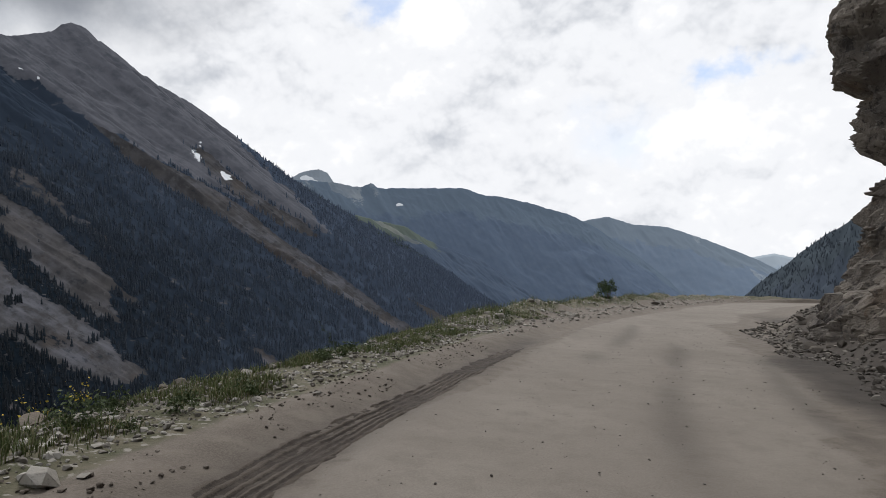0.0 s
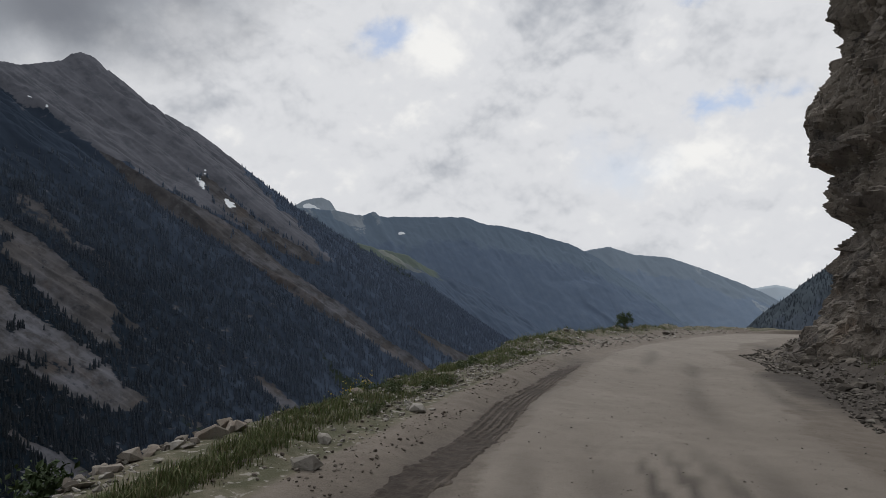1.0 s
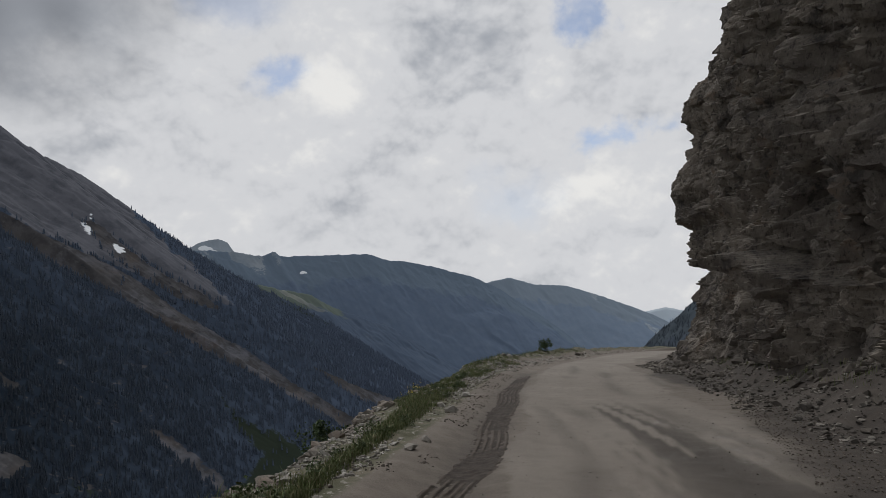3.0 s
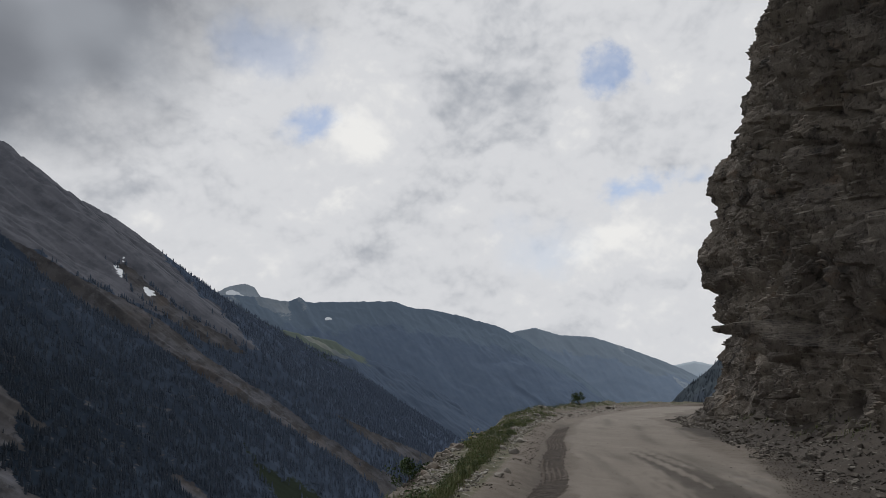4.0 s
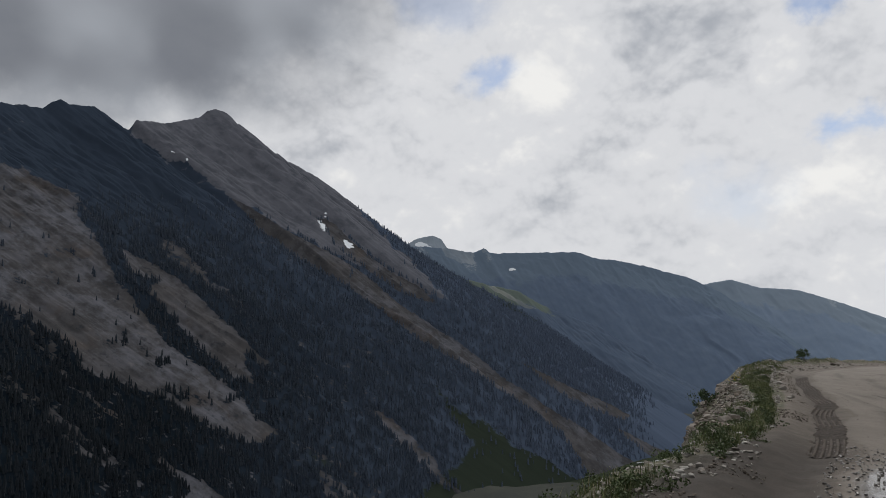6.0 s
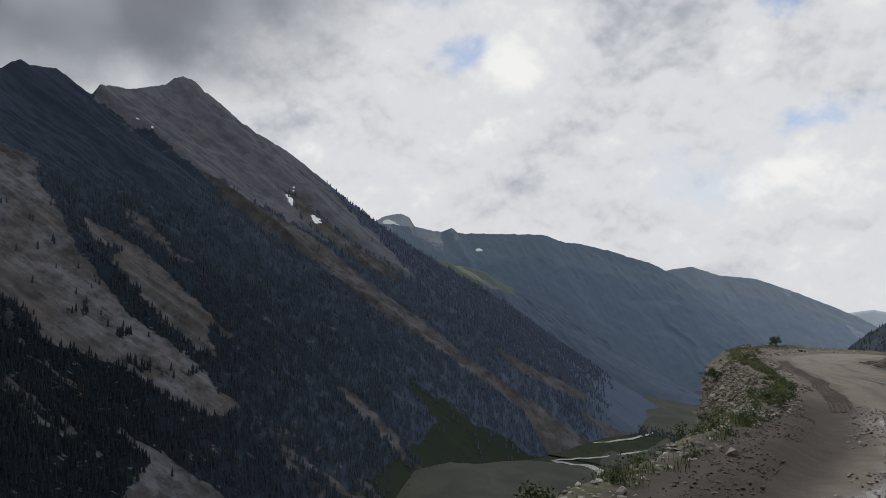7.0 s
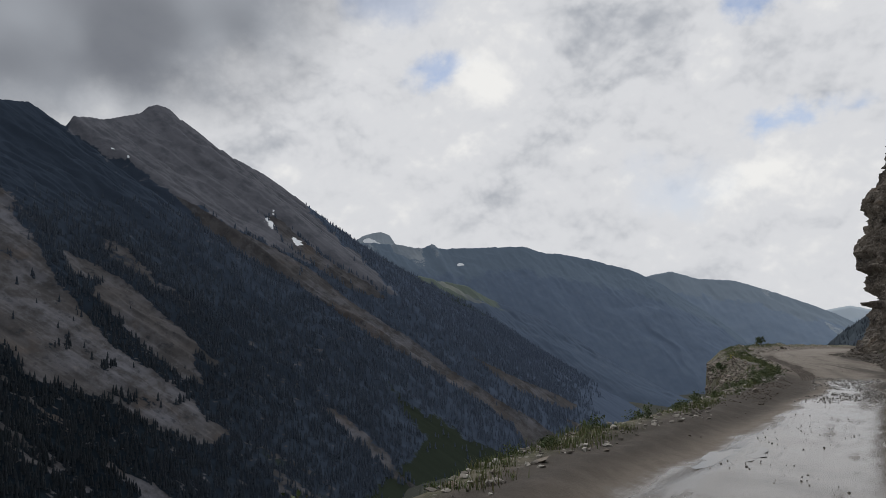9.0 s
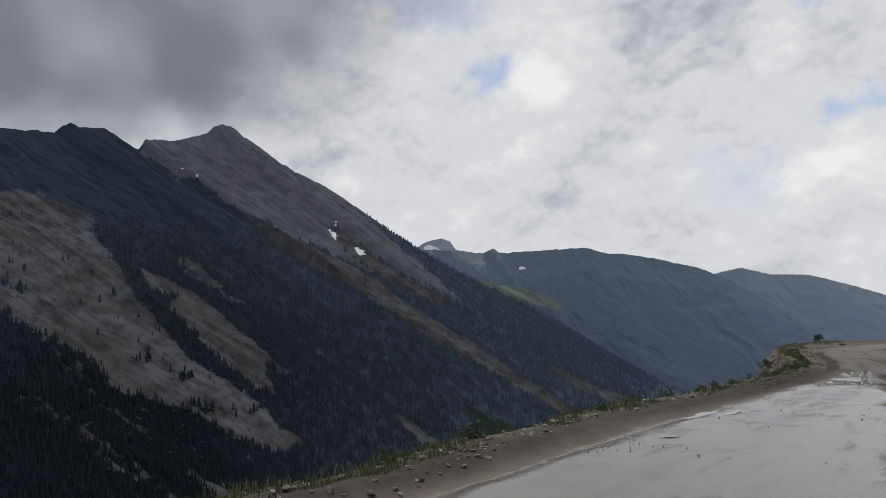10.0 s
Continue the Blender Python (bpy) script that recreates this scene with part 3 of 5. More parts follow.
# ---- mountains ----
def sheet(name, origin, crest, rc, drift, rb, floor, nu, nv, jag, rib, material, weights, smooth=True, seed=0, back=350, crags=1.5):
    """A mountain flank from its crest (degrees left of +y, degrees up, seen from origin) down to the valley, with its far side.
    rc, rb: distance of crest and foot by azimuth; drift: by how many degrees the fall line turns."""
    az0 = np.array([c[0] for c in crest][::-1])
    el0 = np.array([c[1] for c in crest][::-1])
    u = np.linspace(az0[-1], az0[0], nu)
    el = np.interp(u, az0, el0) + jag * (0.6 * fbm(u * 1.5, u * 0, 6, seed, 0.65) + 0.30 * np.abs(fbm(u * 3.0, u * 0 + 5, 4, seed + 3)))
    R = np.interp(u, *rc)
    cx, cy, cz = -np.sin(np.radians(u)) * R, np.cos(np.radians(u)) * R, np.tan(np.radians(el)) * R
    ub = u - np.interp(u, *drift)
    Rb = np.interp(u, *rb)
    bx, by = -np.sin(np.radians(ub)) * Rb, np.cos(np.radians(ub)) * Rb
    bz = np.minimum(floor - origin[2], cz - 5)
    v = np.concatenate([[-1.0, -0.5, -0.2], np.linspace(0, 1, nv) ** 1.1])[:, None]
    vv = np.clip(v, 0, 1)
    X, Y, Z = cx + (bx - cx) * vv, cy + (by - cy) * vv, cz + (bz - cz) * vv
    back_off = np.clip(-v, 0, 1)
    ux, uy = cx / R, cy / R
    X, Y, Z = X + ux * back_off * back, Y + uy * back_off * back, Z - back_off * back * 1.1
    U = np.broadcast_to(u, X.shape)
    bell = np.clip(4 * vv * (1 - vv), 0, 1) ** 0.7
    ribs = 1 - 2 * np.abs(fbm(U * 0.22 + 0.7 * fbm(U * 0.25, vv * 4, 3, seed + 9), vv * 1.8, 4, seed + 11, 0.45))
    Z = Z + rib * bell * (ribs - 0.55) + 0.22 * rib * np.clip(bell, 0.15, 1) * step(vv, 0.0, 0.02) * fbm(U * 1.8, vv * 22, 5, seed + 13, 0.6)
    crag = np.abs(fbm(U * 0.9 + 1.5 * vv, vv * 7, 5, seed + 15, 0.6))
    Z = Z - crags * rib * crag * step(vv, 0.004, 0.06) * step(vv, 0.45, 0.2)
    V = np.stack([(X + origin[0]).ravel(), (Y + origin[1]).ravel(), (Z + origin[2]).ravel()], 1)
    ob = mesh_object(name, V, grid_faces(*X.shape), material, smooth)
    A, E = np.degrees(np.arctan2(-X, Y)), np.degrees(np.arctan2(Z, np.hypot(X, Y)))
    at = [np.clip(np.broadcast_to(q, X.shape), 0, 1) for q in weights(U, np.broadcast_to(vv, X.shape), A, E)]
    set_cover(ob, *at)
    return ob, (U, vv + 0 * U, V.reshape(*X.shape, 3), A, E, at)


EYE = (-14.4, -29.7, 3.2)


def set_haze(ob, values):
    at = ob.data.attributes.new("haze", "FLOAT", "POINT")
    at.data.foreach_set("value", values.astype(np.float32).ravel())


def field(U, v, keys, seed=0, rag=0.5):
    """A patch of the slope between two lines, given as rows of v, lower and upper azimuth, with a ragged rim."""
    vk, lo, hi = (np.array(k, float) for k in zip(*keys))
    jit = rag * (0.7 * fbm(U * 0.9, v * 9, 4, seed + 40, 0.6) + 0.6 * fbm(U * 3.0, v * 26, 3, seed + 50, 0.6))
    q = v + 0.02 * jit
    a, b = np.interp(q, vk, lo), np.interp(q, vk, hi)
    wide = np.maximum(b - a, 0.05)
    rim = np.minimum(0.22, 0.3 * wide)
    return step(U + jit * np.minimum(0.5, wide * 0.4), a, a + rim) * step(U + jit * np.minimum(0.5, wide * 0.4), b, b - rim) * step(q, vk[0] - 0.012, vk[0] + 0.012) * step(q, vk[-1] + 0.012, vk[-1] - 0.012)


def area(A, E, rim, soft=0.12, rag=0.4, seed=0):
    """1 inside a patch of the flank given by its rim (degrees left of +y and up, from EYE), with ragged edges."""
    a = A + rag * (0.7 * fbm(A * 0.9, E * 0.9, 4, seed + 40, 0.6) + 0.4 * fbm(A * 5.0, E * 5.0, 3, seed + 45, 0.6))
    e = E + rag * (0.7 * fbm(A * 0.9, E * 0.9, 4, seed + 50, 0.6) + 0.4 * fbm(A * 5.0, E * 5.0, 3, seed + 55, 0.6))
    far = np.full(A.shape, 99.0)
    odd = np.zeros(A.shape, bool)
    for (x0, y0), (x1, y1) in zip(rim, rim[1:] + rim[:1]):
        dx, dy = x1 - x0, y1 - y0
        t = np.clip(((a - x0) * dx + (e - y0) * dy) / (dx * dx + dy * dy + 1e-9), 0, 1)
        far = np.minimum(far, np.hypot(a - x0 - t * dx, e - y0 - t * dy))
        if y0 != y1:
            odd ^= ((y0 > e) != (y1 > e)) & (a < (e - y0) * dx / dy + x0)
    return step(np.where(odd, far, -far), -soft, soft)


LONG_CHUTE = ((26.4, 8.8), (24.3, 7.7), (22.1, 6.3), (19.8, 5.2), (17.5, 4.0), (14.7, 2.1), (12.8, 0.4), (10.4, -1.2), (7.1, -3.2), (5.2, -4.8), (2.3, -6.8), (-0.1, -8.2), (-2.4, -9.5), (-4.3, -10.8), (-6.1, -11.9),
              (-3.9, -13.2), (-2.5, -13.0), (-1.6, -11.5), (-0.6, -10.0), (0.8, -9.0), (3.2, -7.3), (6.1, -5.5), (8.0, -4.3), (10.8, -2.8), (12.7, -1.4), (15.1, 0.4), (17.4, 2.1), (19.7, 3.2), (22.0, 4.7), (23.8, 6.0), (26.0, 8.2))
SNOW_CHUTE = ((19.6, 7.4), (18.8, 7.4), (16.7, 5.5), (14.8, 3.9), (12.9, 2.7), (11.0, 1.8), (9.6, 0.4), (11.0, 0.7), (12.9, 1.5), (14.8, 2.7), (17.0, 4.3), (18.0, 5.2))
THIN_CHUTE = ((2.8, -4.3), (0.9, -5.2), (-1.4, -6.3), (-3.8, -7.3), (-6.0, -8.4), (-5.4, -8.8), (-3.3, -8.2), (-1.7, -7.5), (0.9, -5.9))
LOW_CHUTE = ((-4.5, -9.2), (-6.1, -9.9), (-7.9, -10.7), (-9.7, -11.1), (-9.2, -11.4), (-7.5, -11.4), (-6.5, -10.7), (-5.4, -10.0))
UPPER_SLAB = ((34.4, 4.5), (32.0, 3.4), (30.0, 2.2), (27.5, -0.2), (25.8, -1.6), (24.3, -3.4), (22.7, -4.4), (23.1, -4.9), (23.8, -4.5), (24.6, -3.6), (25.2, -3.8), (24.2, -6.1), (25.9, -5.4), (27.6, -3.8), (29.2, -2.2), (30.7, -0.6), (32.3, 1.2), (31.7, 2.0), (33.7, 2.7))
LOWER_SLAB = ((60, 12), (48, 11.5), (42.8, 9.9), (40.8, 9.8), (37.9, 8.5), (36.9, 6.6), (35.6, 4.6), (34.1, 1.7), (32.9, 0.1), (31.7, -1.3), (30.5, -3.0), (28.9, -4.2), (26.8, -5.5), (25.1, -6.8), (24.7, -8.0), (23.4, -9.0), (22.1, -9.7), (23.2, -10.3), (24.7, -10.4), (26.0, -9.7),
              (27.2, -9.3), (29.7, -7.9), (30.5, -7.1), (31.7, -6.5), (33.3, -6.0), (34.9, -5.4), (36.0, -4.7), (37.1, -3.4), (38.2, -2.1), (39.1, -1.3), (40.7, -0.4), (42.7, 0.6), (48, 3.5), (60, 6))
SLAB_STREAK = ((41.4, -0.1), (38.9, -1.4), (37.5, -3.4), (37.1, -4.8), (35.4, -6.0), (33.9, -7.5), (33.1, -8.7), (34.3, -7.9), (36.0, -6.5), (37.9, -4.7), (39.3, -3.0))
FAINT_SLAB = ((32.2, 6.0), (30.8, 5.7), (28.3, 3.0), (25.8, 0.9), (23.2, -1.7), (24.5, -1.2), (26.6, 0.5), (29.6, 2.8), (31.6, 4.4))
HIGH_SLAB = ((39.7, 9.7), (37.9, 8.7), (35.0, 6.2), (34.6, 5.6), (37.5, 7.5), (39.0, 8.7))
CREST_ROCK = ((34.1, 15.6), (18.2, 17.8), (16.4, 8.5), (14.9, 6.8), (13.0, 5.0), (11.1, 3.2), (8.7, 0.9), (10.5, 1.1), (14.8, 3.0), (17.1, 4.0), (20.7, 5.7), (24.3, 7.7), (26.4, 8.6), (28.5, 10.4), (30.6, 11.4), (32.5, 12.3), (33.8, 12.7))
GULLY = ((20.8, -10.2), (19.4, -10.8), (17.6, -12.1), (14.9, -13.9), (12.1, -15.7), (9.3, -17.8), (17.3, -17.6), (18.1, -15.6), (19.3, -12.7))
FAN = ((31.5, -10.4), (29.9, -11.8), (27.9, -13.1), (25.4, -14.9), (23.8, -15.9), (21.6, -17.8), (30.7, -17.1), (29.9, -14.9), (28.8, -13.7), (30.5, -11.8))
BROKEN_BAND = ((15.4, -8.0), (14.3, -8.0), (12.4, -9.7), (10.0, -11.7), (8.3, -14.0), (9.0, -14.2), (10.9, -12.3), (13.2, -10.4))
STREAM = ((8.7, -13.8), (8.1, -14.1), (6.6, -15.1), (4.7, -16.5), (5.7, -16.7), (7.3, -15.4))
PASTURE = ((10.0, -6.1), (8.3, -7.9), (5.7, -9.2), (3.1, -10.8), (0.7, -12.1), (-1.6, -13.2), (-3.9, -13.4), (-6.6, -12.2), (-9.7, -11.3), (-11.5, -15.8), (14.7, -17.7), (10.3, -14.0), (8.1, -12.7), (6.8, -10.9), (8.3, -9.2))
LOW_BAND = ((48, -1.5), (42.7, -4.1), (41.4, -3.8), (38.9, -5.6), (34.9, -9.9), (33.0, -11.5), (31.8, -13.2), (34.1, -12.9), (36.4, -11.0), (39.6, -8.3), (42.7, -5.6), (48, -3.5))


def massif_cover(U, v, A, E):
    n = fbm(A * 0.35, E * 0.6, 4, 71)
    streak = fbm(U * 1.6 + 0.5 * n, v * 9, 4, 74)
    blot = fbm(A * 1.8, E * 2.6, 4, 76, 0.6)
    holes = step(fbm(A * 1.1 + E * 0.5, E * 1.6, 4, 72, 0.6), 0.22, 0.34)
    slabs = np.maximum(area(A, E, UPPER_SLAB, 0.14, 0.35, 1), area(A, E, LOWER_SLAB, 0.14, 0.55, 2)) * (1 - 0.35 * holes)
    slabs = np.maximum(slabs, 0.95 * area(A, E, SLAB_STREAK, 0.12, 0.5, 3) * step(streak + blot, -0.25, 0.15))
    slabs = np.maximum(slabs, 0.62 * area(A, E, FAINT_SLAB, 0.3, 0.7, 4))
    slabs = np.maximum(slabs, 0.62 * area(A, E, HIGH_SLAB, 0.3, 0.7, 5))
    slabs = np.maximum(slabs, 0.66 * area(A, E, LOW_BAND, 0.3, 0.9, 6) * step(blot + streak, -0.25, 0.2))
    slabs = slabs * (0.90 + 0.22 * n + 0.25 * streak)
    chutes = np.maximum.reduce([
        area(A, E, LONG_CHUTE, 0.10, 0.22, 7), 0.95 * area(A, E, SNOW_CHUTE, 0.14, 0.25, 8), area(A, E, THIN_CHUTE, 0.10, 0.15, 9), area(A, E, LOW_CHUTE, 0.10, 0.15, 10),
        0.95 * area(A, E, GULLY, 0.2, 0.6, 11) * step(streak + 0.8 * blot, -0.2, 0.25), 0.9 * area(A, E, FAN, 0.15, 0.4, 12), 0.7 * area(A, E, BROKEN_BAND, 0.25, 0.6, 13), area(A, E, STREAM, 0.06, 0.06, 14)])
    specks = 0.62 * step(fbm(A * 2.6, E * 3.6, 4, 77, 0.65), 0.22, 0.38) * step(A, 9, 15) * step(A, 42, 36) * step(E, 1.0, -2.5)
    scree = np.maximum(np.maximum(slabs, chutes), specks)
    grass = 0.85 * area(A, E, PASTURE, 0.5, 0.7, 15) + 0.75 * area(A, E, FAN, 0.5, 0.9, 16) * step(blot, -0.1, 0.2) + 0.55 * step(U, 18, 12) * step(v, 0.30, 0.05) + 0.45 * area(A, E, GULLY, 0.6, 0.8, 17)
    rock = 0.95 * area(A, E, CREST_ROCK, 0.25, 0.55, 18) + 0.22 * step(n + 0.5 * blot, 0.05, 0.4) * step(E, -6, 6) + 0.28 * step(blot + 0.5 * streak, 0.15, 0.45)
    snow = 0 * U
    for a0, e0, wide, tall, lean in ((19.15, 6.75, 0.34, 0.30, -1.2), (17.0, 5.25, 0.42, 0.22, -0.5), (31.0, 12.05, 0.10, 0.07, -0.5), (29.9, 11.55, 0.10, 0.09, -0.8), (18.9, 7.6, 0.10, 0.20, -1.2)):
        da = A - a0 + 0.25 * fbm(A * 7, E * 7, 3, 78)
        de = E - e0 - lean * -da + 0.15 * fbm(A * 7, E * 7, 3, 79)
        snow = np.maximum(snow, 1.3 * np.exp(-np.abs(da / wide) ** 3 - np.abs(de / tall) ** 3))
    return scree, grass, snow, rock


MASSIF = ((80, 16), (60, 15.6), (50, 14.6), (42.9, 14.2), (41.7, 14.1), (41.0, 14.3), (39.9, 14.15), (39.4, 14.65), (38.8, 15.0), (38.25, 14.75), (36.55, 14.8), (35.9, 14.5), (35.4, 14.0), (34.6, 13.55), (34.1, 13.4), (33.6, 14.15), (32.0, 14.15), (31.5, 14.1),
          (29.1, 14.75), (28.5, 15.35), (27.8, 15.6), (27.35, 15.4), (26.92, 15.3), (26.75, 14.4), (25.95, 14.55), (25.1, 14.0), (24.2, 13.25), (23.3, 12.35), (22.85, 12.45), (22.3, 11.7), (21.95, 11.85), (20.8, 11.3), (19.7, 10.7), (18.8, 10.15), (17.85, 9.45), (17.3, 8.7), (17.0, 7.8),
          (16.05, 7.4), (14.7, 6.55), (13.05, 5.65), (11.15, 4.65), (8.75, 3.15), (6.35, 1.85), (4.4, 0.8), (1.05, -1.1), (-3.9, -4.6), (-8.4, -7.6), (-13, -9.4))
AZ = (-13, -8, -4, 1, 7, 12, 17, 27, 34, 43, 55, 80)
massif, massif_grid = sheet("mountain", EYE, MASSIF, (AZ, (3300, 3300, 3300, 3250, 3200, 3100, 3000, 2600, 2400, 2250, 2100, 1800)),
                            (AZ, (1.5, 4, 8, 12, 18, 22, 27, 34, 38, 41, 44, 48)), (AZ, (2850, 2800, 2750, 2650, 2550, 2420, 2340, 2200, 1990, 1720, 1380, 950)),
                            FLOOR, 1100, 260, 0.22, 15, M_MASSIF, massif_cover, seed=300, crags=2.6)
# haze put into the woods' colour, growing down the valley and with height
massif_haze = np.clip(np.clip((31 - massif_grid[3]) / 34, 0, 1) ** 1.1 + 0.34 * step(massif_grid[4], -6, 8), 0, 1)
set_haze(massif, massif_haze)
tagged(massif, "dark forested mountainside with pale scree chutes and rocky crest", "mountain")


def spur_cover(U, v, A, E):
    n = fbm(U * 0.5, v * 3, 4, 81)
    return (field(U, v, ((0.0, 4.7, 5.8), (0.10, 3.4, 4.6), (0.17, 2.5, 3.6)), 14, 0.5) * 0.8, step(v + 0.05 * n, 0.22, 0.05) * step(U, -1, 2), 0 * U, 0.35 * step(n, 0.1, 0.4))


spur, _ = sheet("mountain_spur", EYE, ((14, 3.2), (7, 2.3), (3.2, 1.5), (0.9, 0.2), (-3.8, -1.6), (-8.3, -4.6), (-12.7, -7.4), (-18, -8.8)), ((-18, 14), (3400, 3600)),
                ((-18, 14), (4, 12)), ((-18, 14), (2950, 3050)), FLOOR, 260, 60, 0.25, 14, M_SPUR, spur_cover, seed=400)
tagged(spur, "hazy wooded mountain spur with a grassy shoulder", "mountain")


def range_cover(U, v, A, E):
    n = fbm(U * 0.5, v * 3, 4, 91)
    # second weight lightens the upper slope, a haze gradient put into the colour
    return (0.75 * step(v, 0.22, 0.05) * step(U, 3, 7) * step(n, -0.2, 0.2), step(v + 0.1 * n, 0.35, 0.1), 1.2 * np.exp(-((U - 4.07) / 0.32) ** 2 - ((v - 0.119) / 0.012) ** 2), 0.3 * step(n, 0.1, 0.4))


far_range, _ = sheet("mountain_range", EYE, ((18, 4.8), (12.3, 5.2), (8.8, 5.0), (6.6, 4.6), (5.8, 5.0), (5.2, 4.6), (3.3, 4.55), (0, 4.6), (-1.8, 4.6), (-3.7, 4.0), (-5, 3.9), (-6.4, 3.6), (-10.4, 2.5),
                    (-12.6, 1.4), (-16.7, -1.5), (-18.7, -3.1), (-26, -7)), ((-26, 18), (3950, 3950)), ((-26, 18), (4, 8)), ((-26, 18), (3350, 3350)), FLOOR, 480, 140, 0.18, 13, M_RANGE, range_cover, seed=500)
tagged(far_range, "blue hazy mountain range across the valley", "mountain")


def plain_cover(U, v, A, E):
    n = fbm(U * 0.5, v * 3, 4, 95)
    # lighter towards the crest by the second weight: haze painted in
    return 0.6 * step(n, 0.25, 0.45), step(v + 0.1 * n, 0.3, 0.1), 0 * U, 0.3 * step(n, 0.1, 0.4)


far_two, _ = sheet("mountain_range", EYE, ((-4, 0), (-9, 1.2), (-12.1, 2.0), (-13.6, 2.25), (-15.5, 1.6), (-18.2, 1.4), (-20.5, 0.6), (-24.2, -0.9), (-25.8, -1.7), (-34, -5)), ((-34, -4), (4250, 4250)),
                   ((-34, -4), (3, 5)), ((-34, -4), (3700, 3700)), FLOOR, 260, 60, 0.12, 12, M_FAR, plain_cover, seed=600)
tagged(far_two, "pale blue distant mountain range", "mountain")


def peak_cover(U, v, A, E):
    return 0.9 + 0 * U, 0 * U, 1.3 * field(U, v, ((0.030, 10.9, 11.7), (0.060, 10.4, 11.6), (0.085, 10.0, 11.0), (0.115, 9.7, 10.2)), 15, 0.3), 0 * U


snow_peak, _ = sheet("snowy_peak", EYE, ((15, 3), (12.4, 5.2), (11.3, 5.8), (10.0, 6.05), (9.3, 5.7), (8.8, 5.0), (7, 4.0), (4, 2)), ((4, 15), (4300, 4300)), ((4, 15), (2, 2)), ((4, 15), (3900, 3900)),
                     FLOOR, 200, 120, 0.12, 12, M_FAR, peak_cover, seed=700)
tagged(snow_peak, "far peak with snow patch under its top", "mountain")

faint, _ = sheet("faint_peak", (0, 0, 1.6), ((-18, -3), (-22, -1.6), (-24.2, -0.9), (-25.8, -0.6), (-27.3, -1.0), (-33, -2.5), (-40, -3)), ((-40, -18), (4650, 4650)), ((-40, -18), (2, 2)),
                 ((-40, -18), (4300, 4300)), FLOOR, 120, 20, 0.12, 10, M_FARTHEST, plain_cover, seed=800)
tagged(faint, "faint pale blue peak at the valley's end", "mountain")

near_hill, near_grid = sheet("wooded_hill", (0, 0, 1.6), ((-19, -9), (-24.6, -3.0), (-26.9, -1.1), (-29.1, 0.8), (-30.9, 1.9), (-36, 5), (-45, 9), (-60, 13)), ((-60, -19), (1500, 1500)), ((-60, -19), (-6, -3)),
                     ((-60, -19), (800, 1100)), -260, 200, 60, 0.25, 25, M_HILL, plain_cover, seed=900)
tagged(near_hill, "dark wooded hillside behind the cliff", "hill")


# ---- woods on the mountainside ----
def build_firs(name, grid, count, tall, keep, seed, label, material, haze=None):
    """Small conifers set on the vertices' cells of a mountain sheet; keep(i, j) is their density at a cell."""
    rng = np.random.default_rng(seed)
    U, v, V = grid[:3]
    rows, cols = U.shape
    i, j = rng.integers(3, rows - 1, count * 12), rng.integers(0, cols - 1, count * 12)
    ok = rng.random(count * 12) < keep(i, j)
    i, j = i[ok][:count], j[ok][:count]
    a, b = rng.random((len(i), 1)), rng.random((len(i), 1))
    P = V[i, j] * (1 - a) * (1 - b) + V[i + 1, j] * a * (1 - b) + V[i, j + 1] * (1 - a) * b + V[i + 1, j + 1] * a * b
    h = tall * (0.55 + 0.75 * rng.random(len(i)))[:, None, None]
    turn = rng.random(len(i)) * 6.28
    ang = turn[:, None] + np.arange(5) * 2 * math.pi / 5
    ring = np.stack([np.cos(ang), np.sin(ang), 0 * ang], 2)
    tree = np.concatenate([ring * h * 0.20 + np.array([0, 0, 0.02]) * h, 0 * ring[:, :1] + np.array([0, 0, 0.62]) * h,
                           ring * h * 0.13 + np.array([0, 0, 0.42]) * h, 0 * ring[:, :1] + np.array([0, 0, 1.0]) * h], 1)
    W = (tree + P[:, None, :] - np.array([0, 0, 1.0])).reshape(-1, 3)
    tris = np.array([[k, (k + 1) % 5, 5] for k in range(5)] + [[6 + k, 6 + (k + 1) % 5, 11] for k in range(5)])
    F = (tris[None] + 12 * np.arange(len(i))[:, None, None]).reshape(-1, 3)
    ob = mesh_object(name, W, F, material)
    if haze is not None:
        set_haze(ob, np.repeat(haze[i, j], 12))
    return tagged(ob, label, "conifer wood", kind="stuff")


def fir_density(i, j):
    U, v, V, A, E, (s, g, snow, rock) = massif_grid
    U, v, A, E, s, g, rock = (q[i, j] for q in (U, v, A, E, s, g, rock))
    rim = step(s, 0.03, 0.10) * step(s, 0.60, 0.45)
    return np.clip(np.maximum(0.30 * (1.0 - 2.0 * s - 1.1 * g - 1.2 * rock), 0.85 * rim), 0.002, 1) * step(E, 9.5, 4.0) * step(A, 60, 52) * step(A, -8, -3)


build_firs("fir_wood", massif_grid, 34000, 15.0, fir_density, 5, "dark dense fir wood covering the steep mountainside", M_FIR, massif_haze)
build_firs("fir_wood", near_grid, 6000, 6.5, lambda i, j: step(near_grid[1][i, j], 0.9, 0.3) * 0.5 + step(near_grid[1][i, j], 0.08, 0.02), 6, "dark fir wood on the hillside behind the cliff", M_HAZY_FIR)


# ---- river and meadow on the valley floor ----
def polar(az, r, z):
    return (EYE[0] - math.sin(radians(az)) * r, EYE[1] + math.cos(radians(az)) * r, z)


